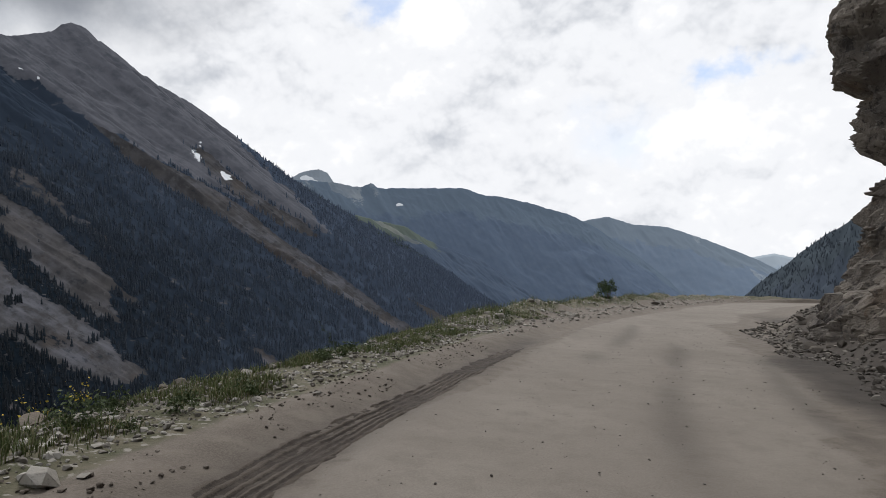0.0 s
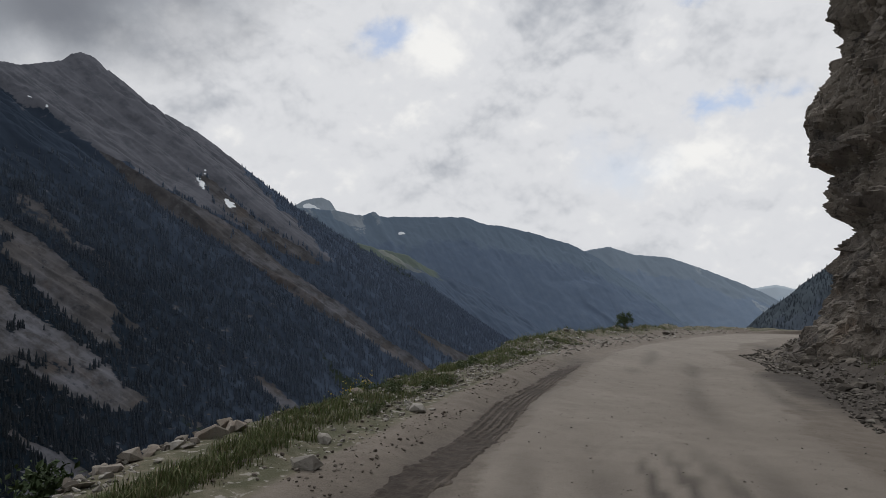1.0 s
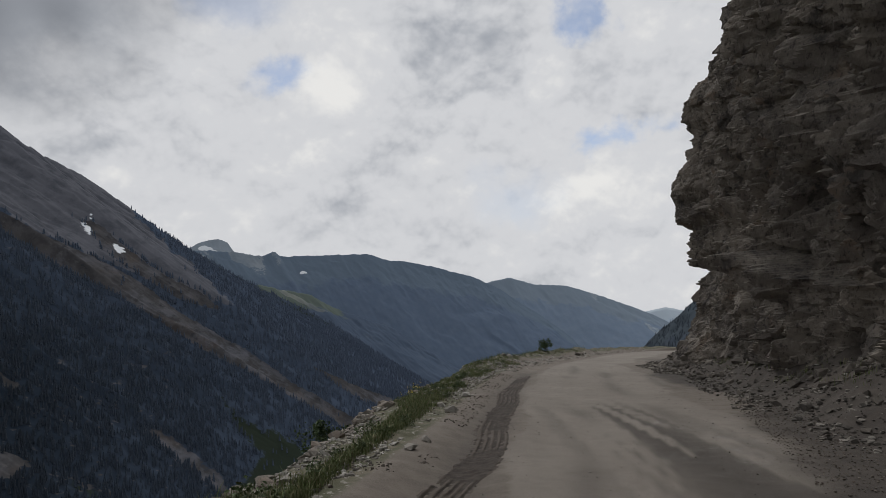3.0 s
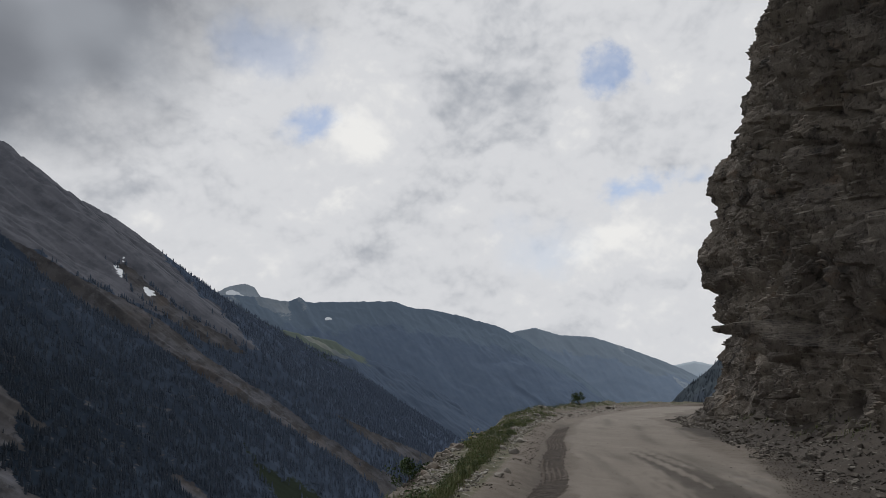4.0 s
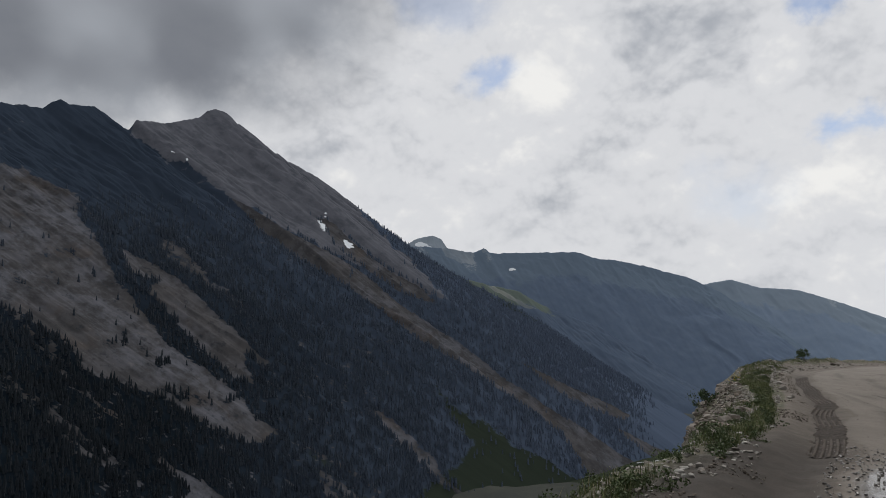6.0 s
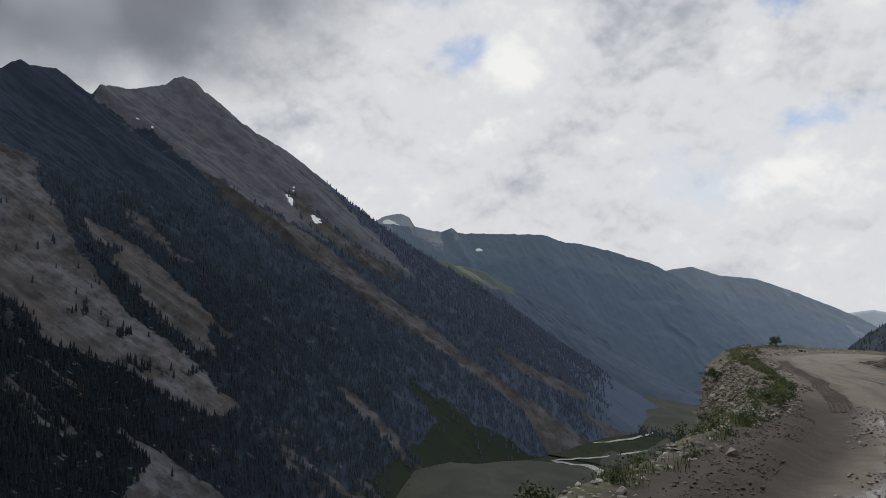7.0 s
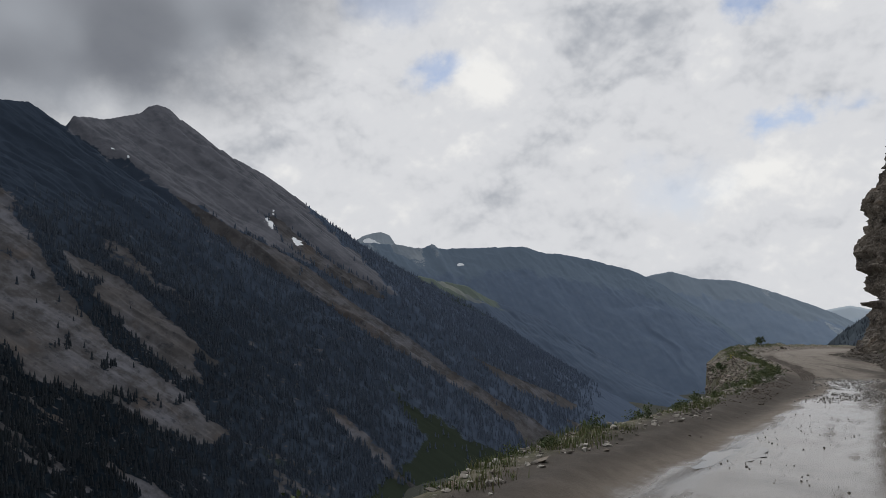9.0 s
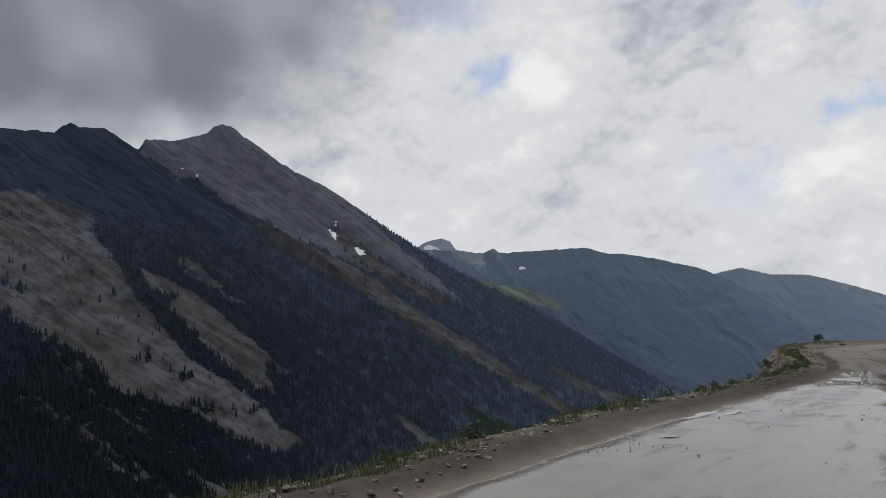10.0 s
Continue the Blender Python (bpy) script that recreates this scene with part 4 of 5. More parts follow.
def ribbon(name, keys, z, material, label, category, seed):
    az, r, wide = (np.array(k, float) for k in zip(*keys))
    t = np.linspace(0, len(keys) - 1, 160)
    k = np.arange(len(keys))
    A, R, W = np.interp(t, k, az), np.interp(t, k, r), np.interp(t, k, wide)
    R = R + 9 * fbm(t * 2.2, t * 0, 3, seed)
    P = np.array([polar(a, q, z) for a, q in zip(A, R)])
    T = np.gradient(P, axis=0)
    N = np.stack([-T[:, 1], T[:, 0], 0 * T[:, 0]], 1)
    N /= np.linalg.norm(N, axis=1)[:, None]
    W = W * (1 + 0.4 * fbm(t * 2.5, t * 0 + 4, 3, seed + 2))
    V = np.concatenate([P - N * W[:, None], P + N * W[:, None]])
    n = len(P)
    faces = [[i, i + 1, n + i + 1, n + i] for i in range(n - 1)]
    return tagged(mesh_object(name, V, faces, material), label, category, kind="structure")


M_MEADOW = surface("valley_meadow", mottled((0.085, 0.115, 0.070), (0.115, 0.140, 0.085), (0.070, 0.095, 0.062), 0.01, 0.06), spec=0.0)
ribbon("water", ((5.0, 1500, 5), (-0.5, 1585, 7), (-1.7, 1605, 9), (-4.5, 1690, 12), (-6.3, 1765, 18), (-6.6, 1800, 20), (-5.8, 1835, 15), (-3.6, 1856, 8), (-3.0, 1870, 5), (-4.2, 1895, 5), (-6.0, 1925, 6), (-8.4, 2000, 6), (-10.5, 2080, 6)), FLOOR + 6, M_RIVER, "pale braided river on the valley floor", "river", 3)
ribbon("water", ((-6.3, 2120, 4), (-7.6, 2160, 6), (-8.8, 2210, 9), (-9.8, 2270, 7), (-10.6, 2330, 6), (-11.6, 2440, 8), (-13.0, 2520, 6)), FLOOR + 6, M_RIVER, "upper arm of the pale river on the valley floor", "river", 4)
M_VALLEY = surface("dark_valley_pasture", mottled((0.024, 0.031, 0.022), (0.036, 0.043, 0.030), (0.018, 0.025, 0.020), 0.006, 0.05), spec=0.0)
ribbon("meadow", ((16, 1150, 300), (4, 1560, 330), (-4, 1900, 340), (-9, 2300, 340), (-12, 2750, 340), (-16, 3200, 300)), FLOOR + 3.9, M_VALLEY, "dark green pasture on the valley floor", "meadow", 9)
ribbon("meadow", ((-8.2, 2560, 60), (-9.5, 2680, 170), (-12.5, 2720, 200), (-16, 2800, 120)), FLOOR + 4.5, M_MEADOW, "green meadow beside the river", "meadow", 8)


def build_valley_trees():
    r = np.random.default_rng(77)
    az, dist = np.radians(r.uniform(-15, -7.5, 900)), r.uniform(2230, 2560, 900)
    X, Y = EYE[0] - np.sin(az) * dist, EYE[1] + np.cos(az) * dist
    keep = fbm(X * 0.012, Y * 0.012, 3, 78) > 0.0
    X, Y = X[keep], Y[keep]
    h = (7 + 9 * r.random(len(X)))[:, None, None]
    ang = r.random((len(X), 1)) * 6.28 + np.arange(5) * 2 * math.pi / 5
    ring = np.stack([np.cos(ang), np.sin(ang), 0 * ang], 2)
    tree = np.concatenate([ring * h * 0.24 + np.array([0, 0, 0.05]) * h, ring * h * 0.17 + np.array([0, 0, 0.5]) * h, 0 * ring[:, :1] + np.array([0, 0, 1.0]) * h], 1)
    W = tree + np.stack([X, Y, 0 * X + FLOOR + 2.0], 1)[:, None, :]
    tris = np.array([[k, (k + 1) % 5, 5 + (k + 1) % 5] for k in range(5)] + [[k, 5 + (k + 1) % 5, 5 + k] for k in range(5)] + [[5 + k, 5 + (k + 1) % 5, 10] for k in range(5)])
    F = (tris[None] + 11 * np.arange(len(X))[:, None, None]).reshape(-1, 3)
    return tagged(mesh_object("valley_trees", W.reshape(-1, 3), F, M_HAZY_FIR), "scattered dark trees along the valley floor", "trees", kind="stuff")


build_valley_trees()


# ---- helpers for things ----
def island_build(*cols):
    """A colour for each blade or stone of a joined mesh, with grain on it."""
    def build(n, co):
        rnd = n.add("ShaderNodeNewGeometry").outputs["Random Per Island"]
        ramp = n.add("ShaderNodeValToRGB")
        ramp.color_ramp.elements[0].color, ramp.color_ramp.elements[0].position = (*cols[0], 1), 0.0
        ramp.color_ramp.elements[1].color, ramp.color_ramp.elements[1].position = (*cols[-1], 1), 1.0
        for k, c in enumerate(cols[1:-1]):
            e = ramp.color_ramp.elements.new((k + 1) / (len(cols) - 1))
            e.color = (*c, 1)
        n.put(ramp.inputs[0], rnd)
        b = n.noise(co, 12.0, 5.0, 0.65)
        return n.mix(n.math("MULTIPLY", n.span(b, 0.35, 0.7), 0.35), ramp.outputs[0], n.mix(0.55, ramp.outputs[0], (0.02, 0.018, 0.015))), b, None
    return build


def object_build(*cols):
    """A colour for each stone that is an object of its own, with grain and stains."""
    def build(n, co):
        rnd = n.add("ShaderNodeObjectInfo").outputs["Random"]
        base = n.mix(rnd, cols[0], cols[1])
        pos = n.add("ShaderNodeNewGeometry").outputs["Position"]
        a, b = n.noise(pos, 4.0, 5.0, 0.6), n.noise(pos, 28.0, 5.0, 0.7)
        base = n.mix(n.math("MULTIPLY", n.span(a, 0.42, 0.66), 0.6), base, cols[2])
        return n.mix(n.math("MULTIPLY", n.span(b, 0.5, 0.75), 0.5), base, (0.07, 0.06, 0.05)), b, None
    return build


M_VERGE_STONE = surface("weathered_verge_stone", object_build((0.20, 0.185, 0.165), (0.36, 0.345, 0.315), (0.26, 0.235, 0.20)), bump=0.6)
M_FALLEN = surface("broken_cliff_stone", object_build((0.060, 0.053, 0.046), (0.150, 0.134, 0.116), (0.095, 0.080, 0.066)), bump=0.6)
M_BANK = surface("piled_bank_stone", object_build((0.150, 0.130, 0.110), (0.29, 0.265, 0.235), (0.21, 0.165, 0.13)), bump=0.6)
M_CHIPS = surface("stone_chips", island_build((0.14, 0.128, 0.112), (0.27, 0.25, 0.225), (0.46, 0.445, 0.41)), bump=0.4)
M_PEBBLE = surface("dark_road_grit", island_build((0.07, 0.062, 0.055), (0.12, 0.108, 0.096), (0.19, 0.172, 0.152)), bump=0.3)
M_BANKCHIP = surface("bank_chips", island_build((0.070, 0.058, 0.048), (0.135, 0.118, 0.10), (0.24, 0.218, 0.19)), bump=0.4)
M_CLOD = surface("dry_earth_clods", island_build((0.080, 0.065, 0.053), (0.125, 0.105, 0.088), (0.190, 0.168, 0.145)), bump=0.3)
M_WET_GRAVEL = surface("wet_gravel", island_build((0.10, 0.092, 0.085), (0.18, 0.17, 0.158), (0.28, 0.27, 0.255)), rough=0.35, spec=0.5)
M_BLADE = surface("grass_blade", island_build((0.062, 0.088, 0.028), (0.098, 0.130, 0.042), (0.135, 0.155, 0.062), (0.225, 0.195, 0.115)), rough=0.7)
M_WEED = surface("weed_leaf", island_build((0.045, 0.072, 0.026), (0.072, 0.105, 0.040), (0.110, 0.130, 0.060)), rough=0.6)
M_FLOWER = surface("yellow_petal", mottled((0.62, 0.46, 0.05), (0.70, 0.55, 0.08), (0.50, 0.34, 0.03), 20.0, 80.0), rough=0.6)


def mud_build(n, co):
    lighter = cover(n)[0]
    b, c = n.noise(co, 7.0, 5.0, 0.65), n.noise(co, 40.0, 4.0, 0.7)
    col = n.mix(n.span(b, 0.4, 0.65), (0.036, 0.028, 0.023), (0.060, 0.048, 0.040))
    # stripes on the tread ridges put their light and shade into the colour
    crest = n.span(n.math("ADD", lighter, n.math("MULTIPLY", n.math("SUBTRACT", c, 0.5), 1.2)), 0.40, 0.85)
    return n.mix(n.math("MULTIPLY", crest, 0.6), col, (0.125, 0.105, 0.087)), c, None


M_MUD = surface("churned_mud", mud_build, bump=0.6)


def part(name, verts, faces, material, parent, label=""):
    ob = mesh_object(name, verts, faces, material)
    ob.parent = parent
    return tagged(ob, label)


def hull(rng, flat, count=13):
    """An angular stone one metre long, as vertices and triangles."""
    bm = bmesh.new()
    for _ in range(count):
        p = rng.normal(size=3)
        p /= np.linalg.norm(p)
        p = p * (0.42 + 0.12 * rng.random()) * np.array([1.0, 0.72, flat])
        bm.verts.new(np.sign(p) * np.abs(p) ** 0.9)
    out = bmesh.ops.convex_hull(bm, input=bm.verts)
    bmesh.ops.delete(bm, geom=[v for v in bm.verts if not v.link_faces], context="VERTS")
    bmesh.ops.triangulate(bm, faces=bm.faces)
    bm.verts.index_update()
    V = np.array([v.co[:] for v in bm.verts])
    F = np.array([[v.index for v in f.verts] for f in bm.faces])
    bm.free()
    return V, F


stone_rng = np.random.default_rng(11)
STONES = [hull(stone_rng, flat) for flat in (0.62, 0.5, 0.38, 0.3, 0.7, 0.45, 0.25, 0.55)]


def stone_mesh(k, material):
    V, F = STONES[k]
    me = bpy.data.meshes.new("stone")
    me.from_pydata(V.tolist(), [], F.tolist())
    me.materials.append(material)
    return me


def tilted(x, y, z, size, rng, lean=18):
    return pose(x, y, z, rng.normal() * lean, rng.normal() * lean, rng.random() * 360) @ Matrix.Diagonal((size * (0.8 + 0.5 * rng.random()), size * (0.8 + 0.4 * rng.random()), size, 1))


def rocks(name, spots, material, label, category, group, seed):
    """Loose stones, each a thing of its own, sunk a little into the ground."""
    rng = np.random.default_rng(seed)
    meshes = [stone_mesh(k, material) for k in range(len(STONES))]
    for x, y, size in spots:
        ob = new(name, meshes[int(rng.integers(len(meshes)))])
        ob.matrix_world = tilted(x, y, height_at(x, y) + 0.10 * size, size, rng)
        tagged(ob, label, category, group)


def rubble(name, X, Y, size, material, label, seed, lift=0.1, kind="stuff"):
    """Many small stones joined into one mesh."""
    rng = np.random.default_rng(seed)
    Z = ground_z(X, Y)
    VV, FF, base = [], [], 0
    pick = rng.integers(len(STONES), size=len(X))
    for k, (V, F) in enumerate(STONES):
        i = np.where(pick == k)[0]
        if not len(i):
            continue
        a, t = rng.random(len(i)) * 6.28, rng.normal(size=len(i)) * 0.35
        c, s, ct, st = np.cos(a), np.sin(a), np.cos(t), np.sin(t)
        R = np.stack([np.stack([c, -s * ct, s * st], 1), np.stack([s, c * ct, -c * st], 1), np.stack([0 * c, st, ct], 1)], 1)
        W = np.einsum("nij,vj->nvi", R, V) * size[i][:, None, None] + np.stack([X[i], Y[i], Z[i] + lift * size[i]], 1)[:, None]
        VV.append(W.reshape(-1, 3))
        FF.append((F[None] + base + len(V) * np.arange(len(i))[:, None, None]).reshape(-1, 3))
        base += len(V) * len(i)
    return tagged(mesh_object(name, np.concatenate(VV), np.concatenate(FF), material), label, "rubble", kind=kind)


def strip(rng, n, y0, y1, lo, hi):
    """Random spots between two lines lo(y) and hi(y)."""
    y = rng.uniform(y0, y1, n)
    a, b = lo(y), hi(y)
    return a + (b - a) * rng.random(n), y


# ---- rock outcrop under the spur of the road ----
def build_outcrop():
    ys = np.arange(-4.0, 26.0, 0.12)
    zs = np.arange(0.0, 9.0, 0.12)
    Yg, D = np.meshgrid(ys, zs, indexing="ij")
    h1, j1 = facets(Yg * 0.45 + 0.2 * D, D * 0.55, 511, 0.8)
    h2, j2 = facets(Yg * 1.3, D * 1.9, 512, 0.9)
    h3, _ = facets(Yg * 3.2, D * 4.4, 513, 0.9)
    end = step(Yg, -4, -1.5) * step(Yg, 26, 22)
    out = 0.95 + 0.75 * (h1 - 0.5) + 0.35 * (h2 - 0.5) + 0.12 * (h3 - 0.5) - 0.15 * np.exp(-j1 / 0.06) + 0.10 * D - 0.9 * (1 - end) - 0.8 * step(D, 0.5, 0.0)
    X = edge_x(Yg) - out * 0.92
    Y = Yg + out * 0.30
    Z = plane(edge_x(Yg), Yg) - 0.45 - D * 1.0 + 0.25 * fbm(Yg * 0.6, Yg * 0, 3, 514)
    ob = mesh_object("rock_outcrop", np.stack([X.ravel(), Y.ravel(), Z.ravel()], 1), grid_faces(*Yg.shape), M_OUTCROP)
    return tagged(ob, "brown broken rock face dropping away under the road's edge", "rock face", kind="structure")


M_OUTCROP = surface("brown_outcrop_rock", rock_build, bump=0.9, bump_dist=0.08)
build_outcrop()


# ---- tyre track in the soft verge ----
def build_track():
    ys = np.arange(-13.5, 18.0, 0.04)
    ws = np.linspace(-0.34, 0.34, 33)
    Y, Wd = np.meshgrid(ys, ws, indexing="ij")
    wander = 0.10 * smooth_noise(Y * 0.3, Y * 0, 91)
    X = rut_x(Y) + 0.14 + Wd * 1.10 + wander
    tread = np.sign(np.sin(Wd * 62 + 2.2 * smooth_noise(Y * 0.4, Y * 0 + 2, 92)))
    worn = step(fbm(X * 0.9, Y * 0.5, 3, 93), -0.25, 0.25)
    fade = step(np.abs(Wd) + 0.07 * fbm(X * 7, Y * 5, 3, 96), 0.33, 0.22) * step(Y, 18, 12)
    Z = ground_z(X, Y) - 0.035 + 0.047 * fade + 0.009 * tread * worn * fade + 0.012 * fbm(X * 9, Y * 9, 3, 95)
    ob = mesh_object("tyre_track", np.stack([X.ravel(), Y.ravel(), Z.ravel()], 1), grid_faces(*X.shape), M_MUD)
    line = 0.5 + 0.5 * np.sin(Wd * 62 + 2.2 * smooth_noise(Y * 0.4, Y * 0 + 2, 92))
    # stripe weight: ridge shading drawn as colour, with paler sides
    lighter = np.clip(line * (0.35 + 0.65 * worn) + step(np.abs(Wd), 0.16, 0.32) * 0.5 + 0.5 * fbm(X * 1.2, Y * 0.7, 3, 97), 0, 1)
    set_cover(ob, lighter, 0 * X, 0 * X, 0 * X)
    return tagged(ob, "dark churned tyre track along the road's edge", "tyre track", kind="structure")


build_track()

# ---- loose stones ----
rng = np.random.default_rng(21)
named = ((-3.47, 0.99, 0.30), (-2.56, 4.35, 0.30), (-2.37, 4.53, 0.13), (-3.05, 5.80, 0.26), (-1.41, 7.73, 0.10), (-1.30, 7.95, 0.08), (-4.68, -3.67, 0.28), (-4.4, -3.0, 0.18), (-20.18, -36.94, 0.10))
vx, vy = strip(rng, 120, -10, 24, lambda y: edge_x(y) + 0.1, lambda y: rut_x(y) - 1.0)
bx, by = strip(rng, 45, 17, 46, lambda y: edge_x(y) + 0.4, lambda y: rut_x(y) - 0.7)
cx, cy = strip(rng, 55, -46, -8, lambda y: edge_x(y) - 0.1, lambda y: edge_x(y) + 1.1)
rocks("rock", list(named) + [(x, y, 0.07 + 0.15 * rng.random() ** 2.5) for x, y in zip(vx, vy)], M_VERGE_STONE, "pale angular stone lying in the grassy verge", "stone", "stones along the verge", 31)
rocks("rock", [(x, y, 0.14 + 0.26 * rng.random() ** 2) for x, y in zip(bx, by)], M_VERGE_STONE, "pale stone on the rubble berm at the bend", "stone", "stones on the berm", 32)
rocks("rock", [(x, y, 0.07 + 0.16 * rng.random() ** 2) for x, y in zip(cx, cy)], M_BANK, "grey-brown stone at the brink of the slope", "stone", "stones along the brink", 33)
tx, ty = strip(rng, 150, -6, 25, lambda y: foot_x(y) - 0.4, lambda y: foot_x(y) + 1.9)
rocks("rock", [(x, y, 0.12 + 0.34 * rng.random() ** 3) for x, y in zip(tx, ty)] + [(8.9, 11.0, 0.85), (6.2, 3.0, 0.5), (11.6, 37.5, 0.5), (12.2, 38.0, 0.4)], M_FALLEN, "broken dark stone fallen at the cliff's foot", "stone", "fallen stones under the cliff", 34)

X, Y = strip(rng, 12000, -11, 26, lambda y: edge_x(y) - 0.5, lambda y: rut_x(y) - 1.0)
keep = fbm(X * 0.5, Y * 0.5, 3, 401) > -0.2
rubble("verge_rubble", X[keep], Y[keep], 0.022 + 0.085 * rng.random(keep.sum()) ** 2.4, M_CHIPS, "small pale stones strewn through the verge", 41)
X, Y = strip(rng, 1800, 16, 52, lambda y: edge_x(y) + 0.1, lambda y: rut_x(y) - 0.4)
rubble("berm_rubble", X, Y, 0.05 + 0.14 * rng.random(len(X)) ** 2, M_CHIPS, "stone rubble heaped along the outer bend", 42)
X, Y = strip(rng, 1500, -48, -6, lambda y: edge_x(y) - 0.4, lambda y: edge_x(y) + 1.0 + 0.6 * smooth_noise(y * 0.4, y * 0, 5))
rubble("brink_rubble", X, Y, 0.04 + 0.11 * rng.random(len(X)) ** 2, M_CHIPS, "small stones along the brink of the slope", 43)
X, Y = strip(rng, 5200, -7, 27, lambda y: foot_x(y) - 0.9 - 0.5 * smooth_noise(y * 0.6, y * 0, 6), lambda y: foot_x(y) + 2.3)
M_SCREE = surface("dark_scree", island_build((0.045, 0.040, 0.035), (0.080, 0.071, 0.062), (0.125, 0.113, 0.10), (0.25, 0.232, 0.205)), bump=0.4)
rubble("scree", X, Y, 0.035 + 0.14 * rng.random(len(X)) ** 2.5, M_SCREE, "dark broken scree at the cliff's foot", 44)
X, Y = strip(rng, 1900, -12, 22, lambda y: rut_x(y) + 0.2, lambda y: foot_x(y) - 0.6)
rubble("road_grit", X, Y, 0.010 + 0.026 * rng.random(len(X)) ** 3, M_PEBBLE, "scattered dark grit on the dusty road", 45, 0.2)
X, Y = strip(rng, 8000, -30, 16, lambda y: edge_x(y) + 0.8, lambda y: rut_x(y) - 0.3)
keep = fbm(X * 0.6, Y * 0.6, 3, 406) > -0.05
rubble("dirt_clods", X[keep], Y[keep], 0.012 + 0.05 * rng.random(keep.sum()) ** 3, M_CLOD, "clods of dry earth on the shoulder", 50, 0.15)
X, Y = strip(rng, 2600, -6.5, 4.0, lambda y: np.interp(y, (-6.5, 4.0), (-0.8, 4.2)), lambda y: np.interp(y, (-6.5, 4.0), (0.9, 5.2)))
rubble("road_gravel", X, Y, 0.012 + 0.035 * rng.random(len(X)) ** 2, M_CLOD, "loose gravel at the muddy edge of the road", 46, 0.2)
X, Y = strip(rng, 3800, -23, -12.5, lambda y: rut_x(y) + 0.3, lambda y: rut_x(y) + 4.4)
keep = fbm(X * 0.6, Y * 0.6, 3, 402) + 0.9 * np.exp(-((Y + 14.5) / 1.2) ** 2) > 0.05
rubble("wet_gravel", X[keep], Y[keep], 0.02 + 0.05 * rng.random(keep.sum()) ** 2, M_WET_GRAVEL, "wet washed-out gravel across the road", 47, 0.2)
X, Y = strip(rng, 1500, -44, -23, lambda y: rut_x(y) + 0.5, lambda y: rut_x(y) + 5)
keep = fbm(X * 0.5, Y * 0.5, 3, 403) > 0.18
rubble("wet_gravel", X[keep], Y[keep], 0.012 + 0.035 * rng.random(keep.sum()) ** 2, M_WET_GRAVEL, "gravel lying in the wet road surface", 48, 0.2)


# ---- piled stone bank ----
def build_bank():
    bank = tagged(new("stone_bank"), "bank of piled flat stones below the verge", "stone bank")
    r = np.random.default_rng(51)
    meshes = [stone_mesh(k, M_BANK) for k in range(len(STONES))]
    for _ in range(295):
        y = r.uniform(-11.5, 8)
        x = float(edge_x(y)) + r.uniform(-1.5, 0.25)
        size = 0.12 + 0.24 * r.random() ** 1.5
        ob = new("stone", meshes[int(r.integers(len(meshes)))])
        ob.parent = bank
        ob.matrix_world = tilted(x, y, height_at(x, y) + 0.12 * size, size, r, 12)


build_bank()
X, Y = strip(rng, 2400, -12, 13, lambda y: edge_x(y) - 1.6, lambda y: edge_x(y) + 0.1)
rubble("bank_rubble", X, Y, 0.06 + 0.15 * rng.random(len(X)) ** 2, M_BANKCHIP, "small stones between the piled stones of the bank", 49)


# ---- plants ----
def grass(name, X, Y, tall, blades, label, seed, material=None):
    rng = np.random.default_rng(seed)
    X, Y, tall = np.repeat(X, blades), np.repeat(Y, blades), np.repeat(tall, blades)
    n = len(X)
    X, Y = X + rng.normal(size=n) * 0.07, Y + rng.normal(size=n) * 0.07
    Z = ground_z(X, Y) - 0.02
    h = tall * rng.uniform(0.5, 1.15, n)
    a = rng.random(n) * 6.28
    lean = np.abs(rng.normal(size=n)) * 0.45 * h
    wide = 0.003 + 0.003 * rng.random(n)
    dx, dy, sx, sy = np.cos(a), np.sin(a), -np.sin(a), np.cos(a)
    P = lambda k, up, side: np.stack([X + dx * lean * k + sx * side, Y + dy * lean * k + sy * side, Z + h * up], 1)
    V = np.stack([P(0, 0, -wide), P(0, 0, wide), P(0.35, 0.6, -wide * 0.8), P(0.35, 0.6, wide * 0.8), P(1, 0.97, 0 * wide)], 1).reshape(-1, 3)
    F = (np.array([[0, 1, 3], [0, 3, 2], [2, 3, 4]])[None] + 5 * np.arange(n)[:, None, None]).reshape(-1, 3)
    return tagged(mesh_object(name, V, F, material or M_BLADE), label, "grass", kind="stuff")


rng = np.random.default_rng(61)
X, Y = strip(rng, 5200, -12, 25, lambda y: edge_x(y) - 0.15 + 0.85 * step(y, 5, 1), lambda y: rut_x(y) - 1.35)
keep = fbm(X * 0.55, Y * 0.55, 3, 404) > -0.14
grass("grass", X[keep], Y[keep], 0.05 + 0.10 * rng.random(keep.sum()), 17, "tufts of green mountain grass on the verge", 62)
X, Y = strip(rng, 4200, -50, -5, lambda y: edge_x(y) - 1.0, lambda y: edge_x(y) + 0.75)
keep = fbm(X * 0.4, Y * 0.4, 3, 405) > -0.12
grass("grass", X[keep], Y[keep], 0.05 + 0.17 * rng.random(keep.sum()) ** 1.6, 14, "grass fringe along the brink of the slope", 63)
X, Y = strip(rng, 700, 18, 44, lambda y: edge_x(y) + 0.1, lambda y: edge_x(y) + 2.0)
grass("grass", X, Y, 0.14 + 0.16 * rng.random(len(X)), 10, "dry grass on the rubble berm", 64)
X, Y = strip(rng, 130, -4, 18, lambda y: foot_x(y) + 0.9, lambda y: foot_x(y) + 2.0)
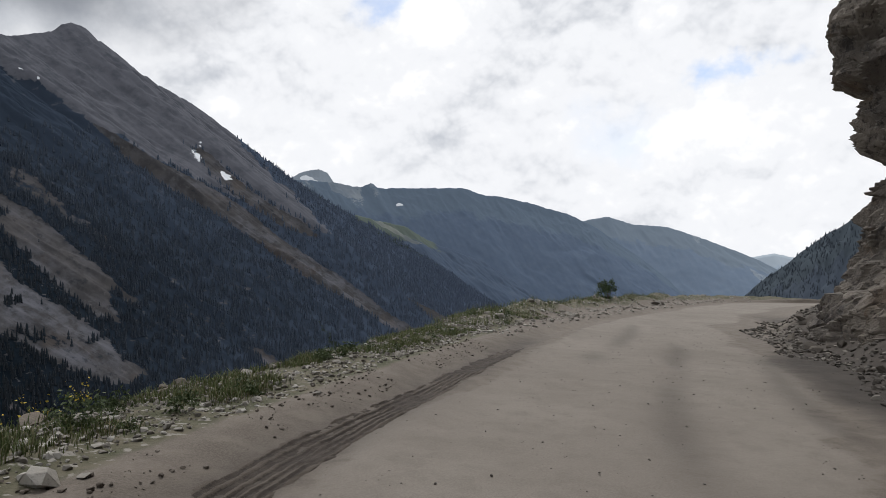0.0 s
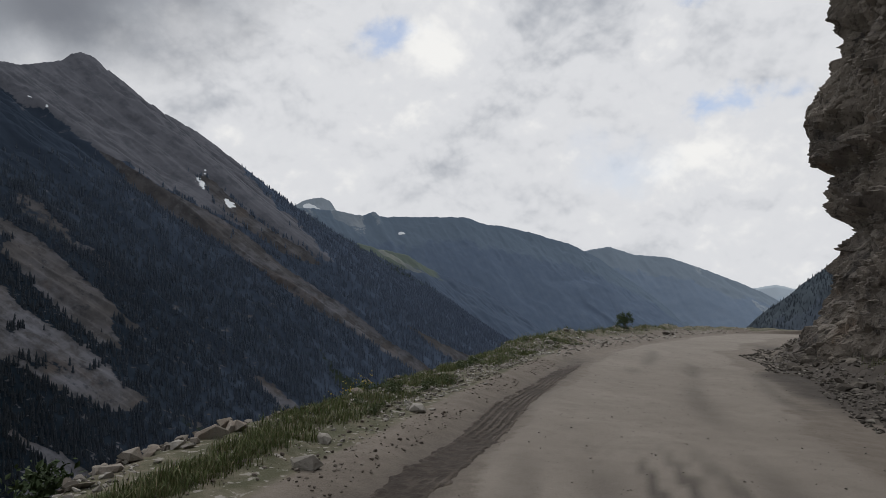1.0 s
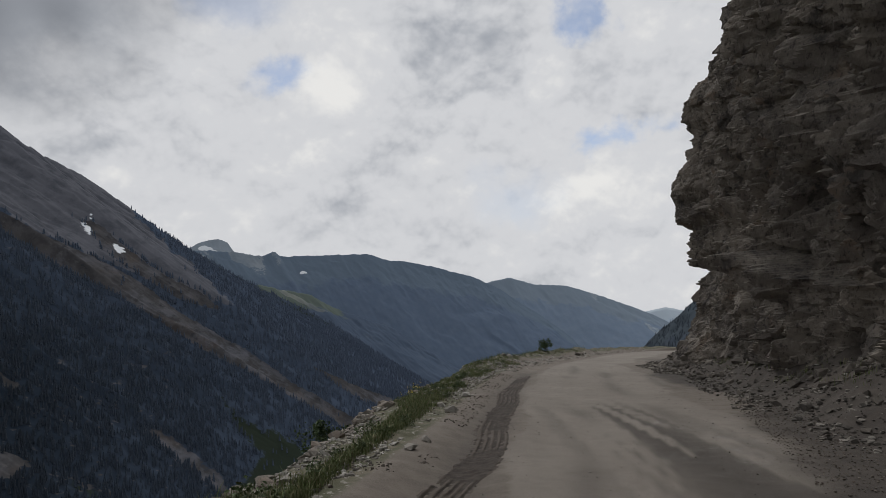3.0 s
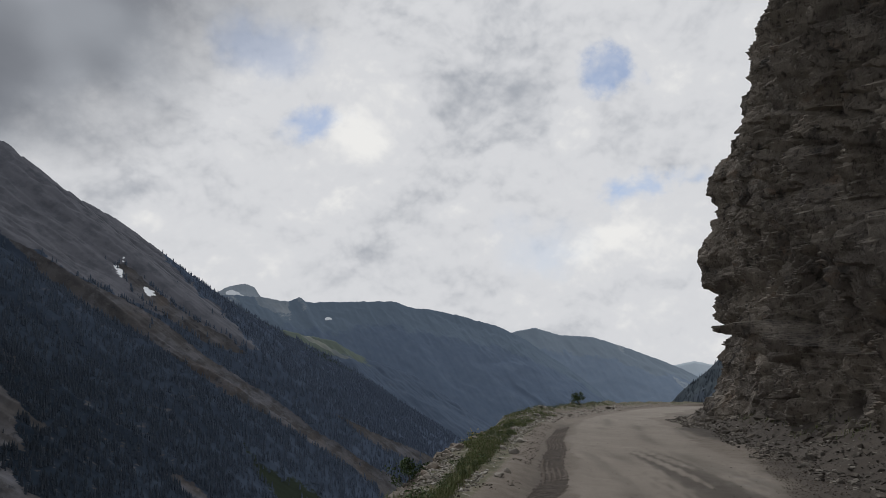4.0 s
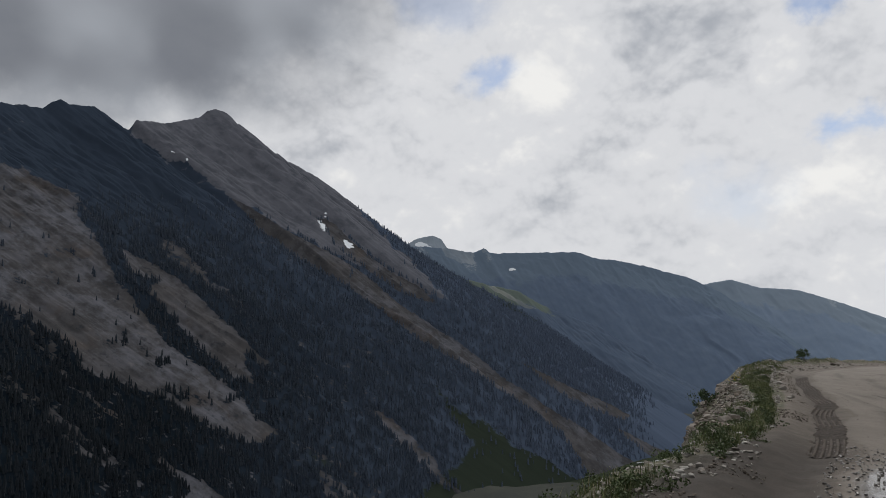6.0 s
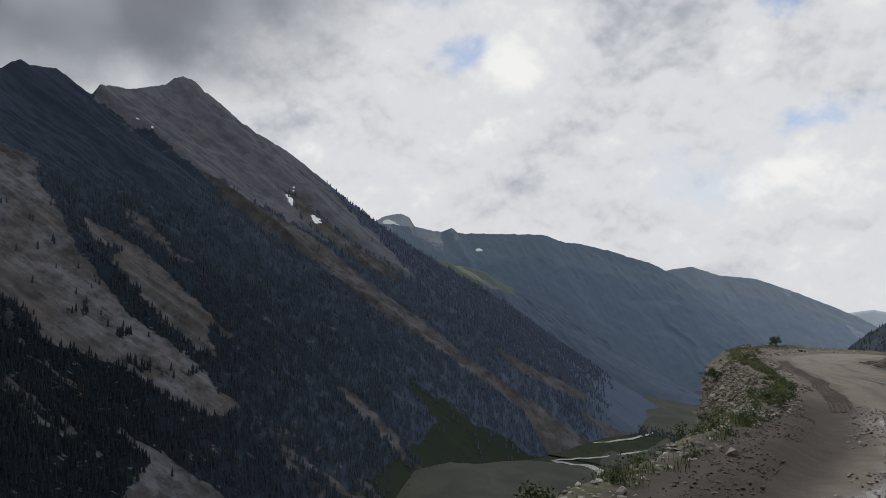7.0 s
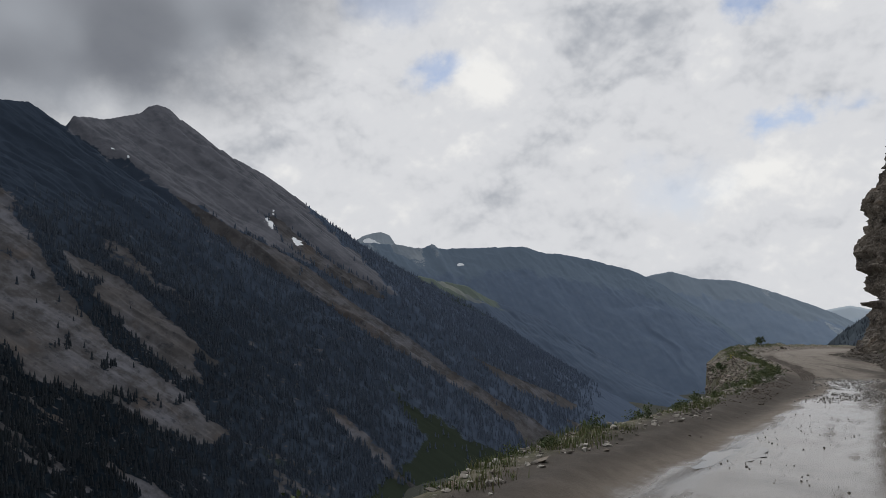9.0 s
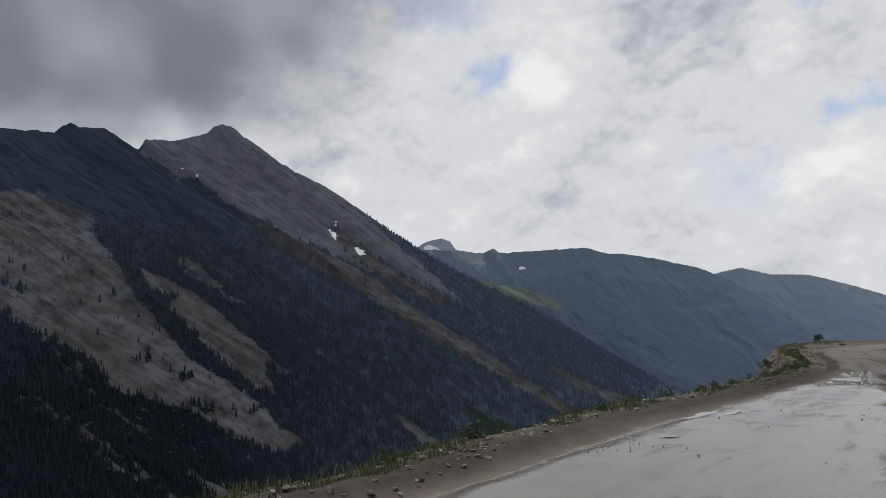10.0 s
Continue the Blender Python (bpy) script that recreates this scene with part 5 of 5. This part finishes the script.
grass("grass", X, Y, 0.14 + 0.12 * rng.random(len(X)), 9, "sparse grass at the cliff's foot", 65)


def leaf_cloud(rng, count, radius, tall, leaf, low=0.0):
    """Small bent leaves in uneven clumps, as vertices and quads."""
    clumps = [(rng.normal(size=3) * np.array([0.45, 0.45, 0.28]) * radius + np.array([0, 0, tall * (low + (1 - low) * rng.random())]), radius * (0.22 + 0.22 * rng.random())) for _ in range(14)]
    V, F = [], []
    for _ in range(count):
        c, r = clumps[int(rng.integers(len(clumps)))]
        p = c + rng.normal(size=3) * r * 0.55
        p[2] = max(p[2], 0.02)
        d, u = rng.normal(size=3), rng.normal(size=3)
        d /= np.linalg.norm(d)
        u -= d * (u @ d)
        u /= np.linalg.norm(u)
        size = leaf * (0.6 + 0.8 * rng.random())
        k = len(V)
        nrm = np.cross(d, u)
        V += [p, p + d * size * 0.5 + u * size * 0.28 + nrm * size * 0.1, p + d * size, p + d * size * 0.5 - u * size * 0.28 + nrm * size * 0.1]
        F.append([k, k + 1, k + 2, k + 3])
    return np.array(V), F


def stems(rng, count, radius, tall, thick):
    V, F = [], []
    for _ in range(count):
        a = rng.random() * 6.28
        tip = np.array([math.cos(a), math.sin(a), 0]) * radius * rng.random() + np.array([0, 0, tall * (0.6 + 0.4 * rng.random())])
        k = len(V)
        for f, r in ((0.0, 1.0), (0.5, 0.7), (1.0, 0.25)):
            c = tip * f * np.array([f ** 0.5, f ** 0.5, 1.0])
            V += [c + thick * r * np.array([math.cos(q), math.sin(q), 0]) for q in (0, 2.1, 4.2)]
        for ring in (0, 3):
            F += [[k + ring + i, k + ring + (i + 1) % 3, k + ring + 3 + (i + 1) % 3, k + ring + 3 + i] for i in range(3)]
    return np.array(V), F


def build_bush(x, y, radius, tall, leaves, leaf, label, seed, sink=0.0):
    r = np.random.default_rng(seed)
    bush = tagged(new("bush"), label, "bush")
    part("stems", *stems(r, 9, radius * 0.7, tall * 0.9, 0.018), M_BARK, bush)
    part("crown", *leaf_cloud(r, leaves, radius, tall, leaf, 0.25), M_LEAF, bush)
    bush.matrix_world = pose(x, y, height_at(x, y) - sink, 0, 0, 0)
    return bush


build_bush(8.2, 34.1, 0.52, 0.72, 1500, 0.085, "small dark green bush on the rubble berm", 71)
build_bush(-6.0, 1.3, 0.42, 0.62, 900, 0.075, "dark green bush clinging below the verge", 72, 0.2)


def build_weed(seed, flowers=False):
    r = np.random.default_rng(seed)
    weed = tagged(new("weed"), "low leafy green weed among stones of the verge", "plant", "weeds along the verge")
    part("stems", *stems(r, 7, 0.16, 0.24, 0.005), M_WEED, weed)
    part("leaves", *leaf_cloud(r, 230, 0.20, 0.22, 0.048), M_WEED, weed)
    if flowers:
        V, F = leaf_cloud(r, 40, 0.15, 0.12, 0.03)
        part("flowers", V + np.array([0, 0, 0.20]), F, M_FLOWER, weed, "small yellow flowers")["kind"] = "stuff"
        tagged(weed, "leafy weed with yellow flowers in the verge", "plant", "flowering weeds")
    return weed


weeds = [build_weed(80 + k) for k in range(5)]
wx, wy = strip(rng, 30, -8, 22, lambda y: edge_x(y) + 0.5, lambda y: rut_x(y) - 1.3)
ux, uy = strip(rng, 45, -48, -24, lambda y: edge_x(y) - 0.6, lambda y: edge_x(y) + 0.3)
spots = list(zip(wx, wy)) + list(zip(ux, uy)) + list(zip(*strip(rng, 75, -26, -7, lambda y: edge_x(y) - 0.9, lambda y: edge_x(y) + 1.0)))
for k, (x, y) in enumerate(spots):
    m = pose(x, y, height_at(x, y) - 0.02, 0, 0, 360 * rng.random()) @ Matrix.Scale(0.45 + 0.6 * rng.random(), 4)
    if k < len(weeds):
        weeds[k].matrix_world = m
    else:
        copy_thing(weeds[k % len(weeds)], m).matrix_world = m
flower = build_weed(95, True)
flower.matrix_world = pose(-3.75, 6.3, height_at(-3.75, 6.3), 0, 0, 20)
for x, y in ((-3.95, 6.05), (-3.55, 6.75)):
    m = pose(x, y, height_at(x, y), 0, 0, 140)
    copy_thing(flower, m)


# ---- puddles ----
def build_puddle(x, y, long, wide, turn, seed, label):
    n = 90
    a = np.linspace(0, 2 * math.pi, n, endpoint=False)
    r = 1 + 0.55 * fbm(np.cos(a) * 2.2 + seed, np.sin(a) * 2.2, 4, seed, 0.6)
    c, s2 = math.cos(radians(turn)), math.sin(radians(turn))
    px, py = np.cos(a) * long * r, np.sin(a) * wide * r
    X, Y = x + px * c - py * s2, y + px * s2 + py * c
    Z = plane(X, Y) + 0.016
    V = np.concatenate([np.stack([X, Y, Z], 1), [[x, y, float(plane(x, y)) + 0.016]]])
    F = [[i, (i + 1) % n, n] for i in range(n)]
    ob = mesh_object("puddle", V, F, M_WATER)
    return tagged(ob, label, "puddle", "puddles in the road")


build_puddle(-15.75, -31.2, 1.15, 0.30, 58, 1, "shallow muddy puddle in a pothole of the road")
build_puddle(-17.4, -34.7, 0.45, 0.12, 20, 2, "narrow puddle in a crack of the wet road")
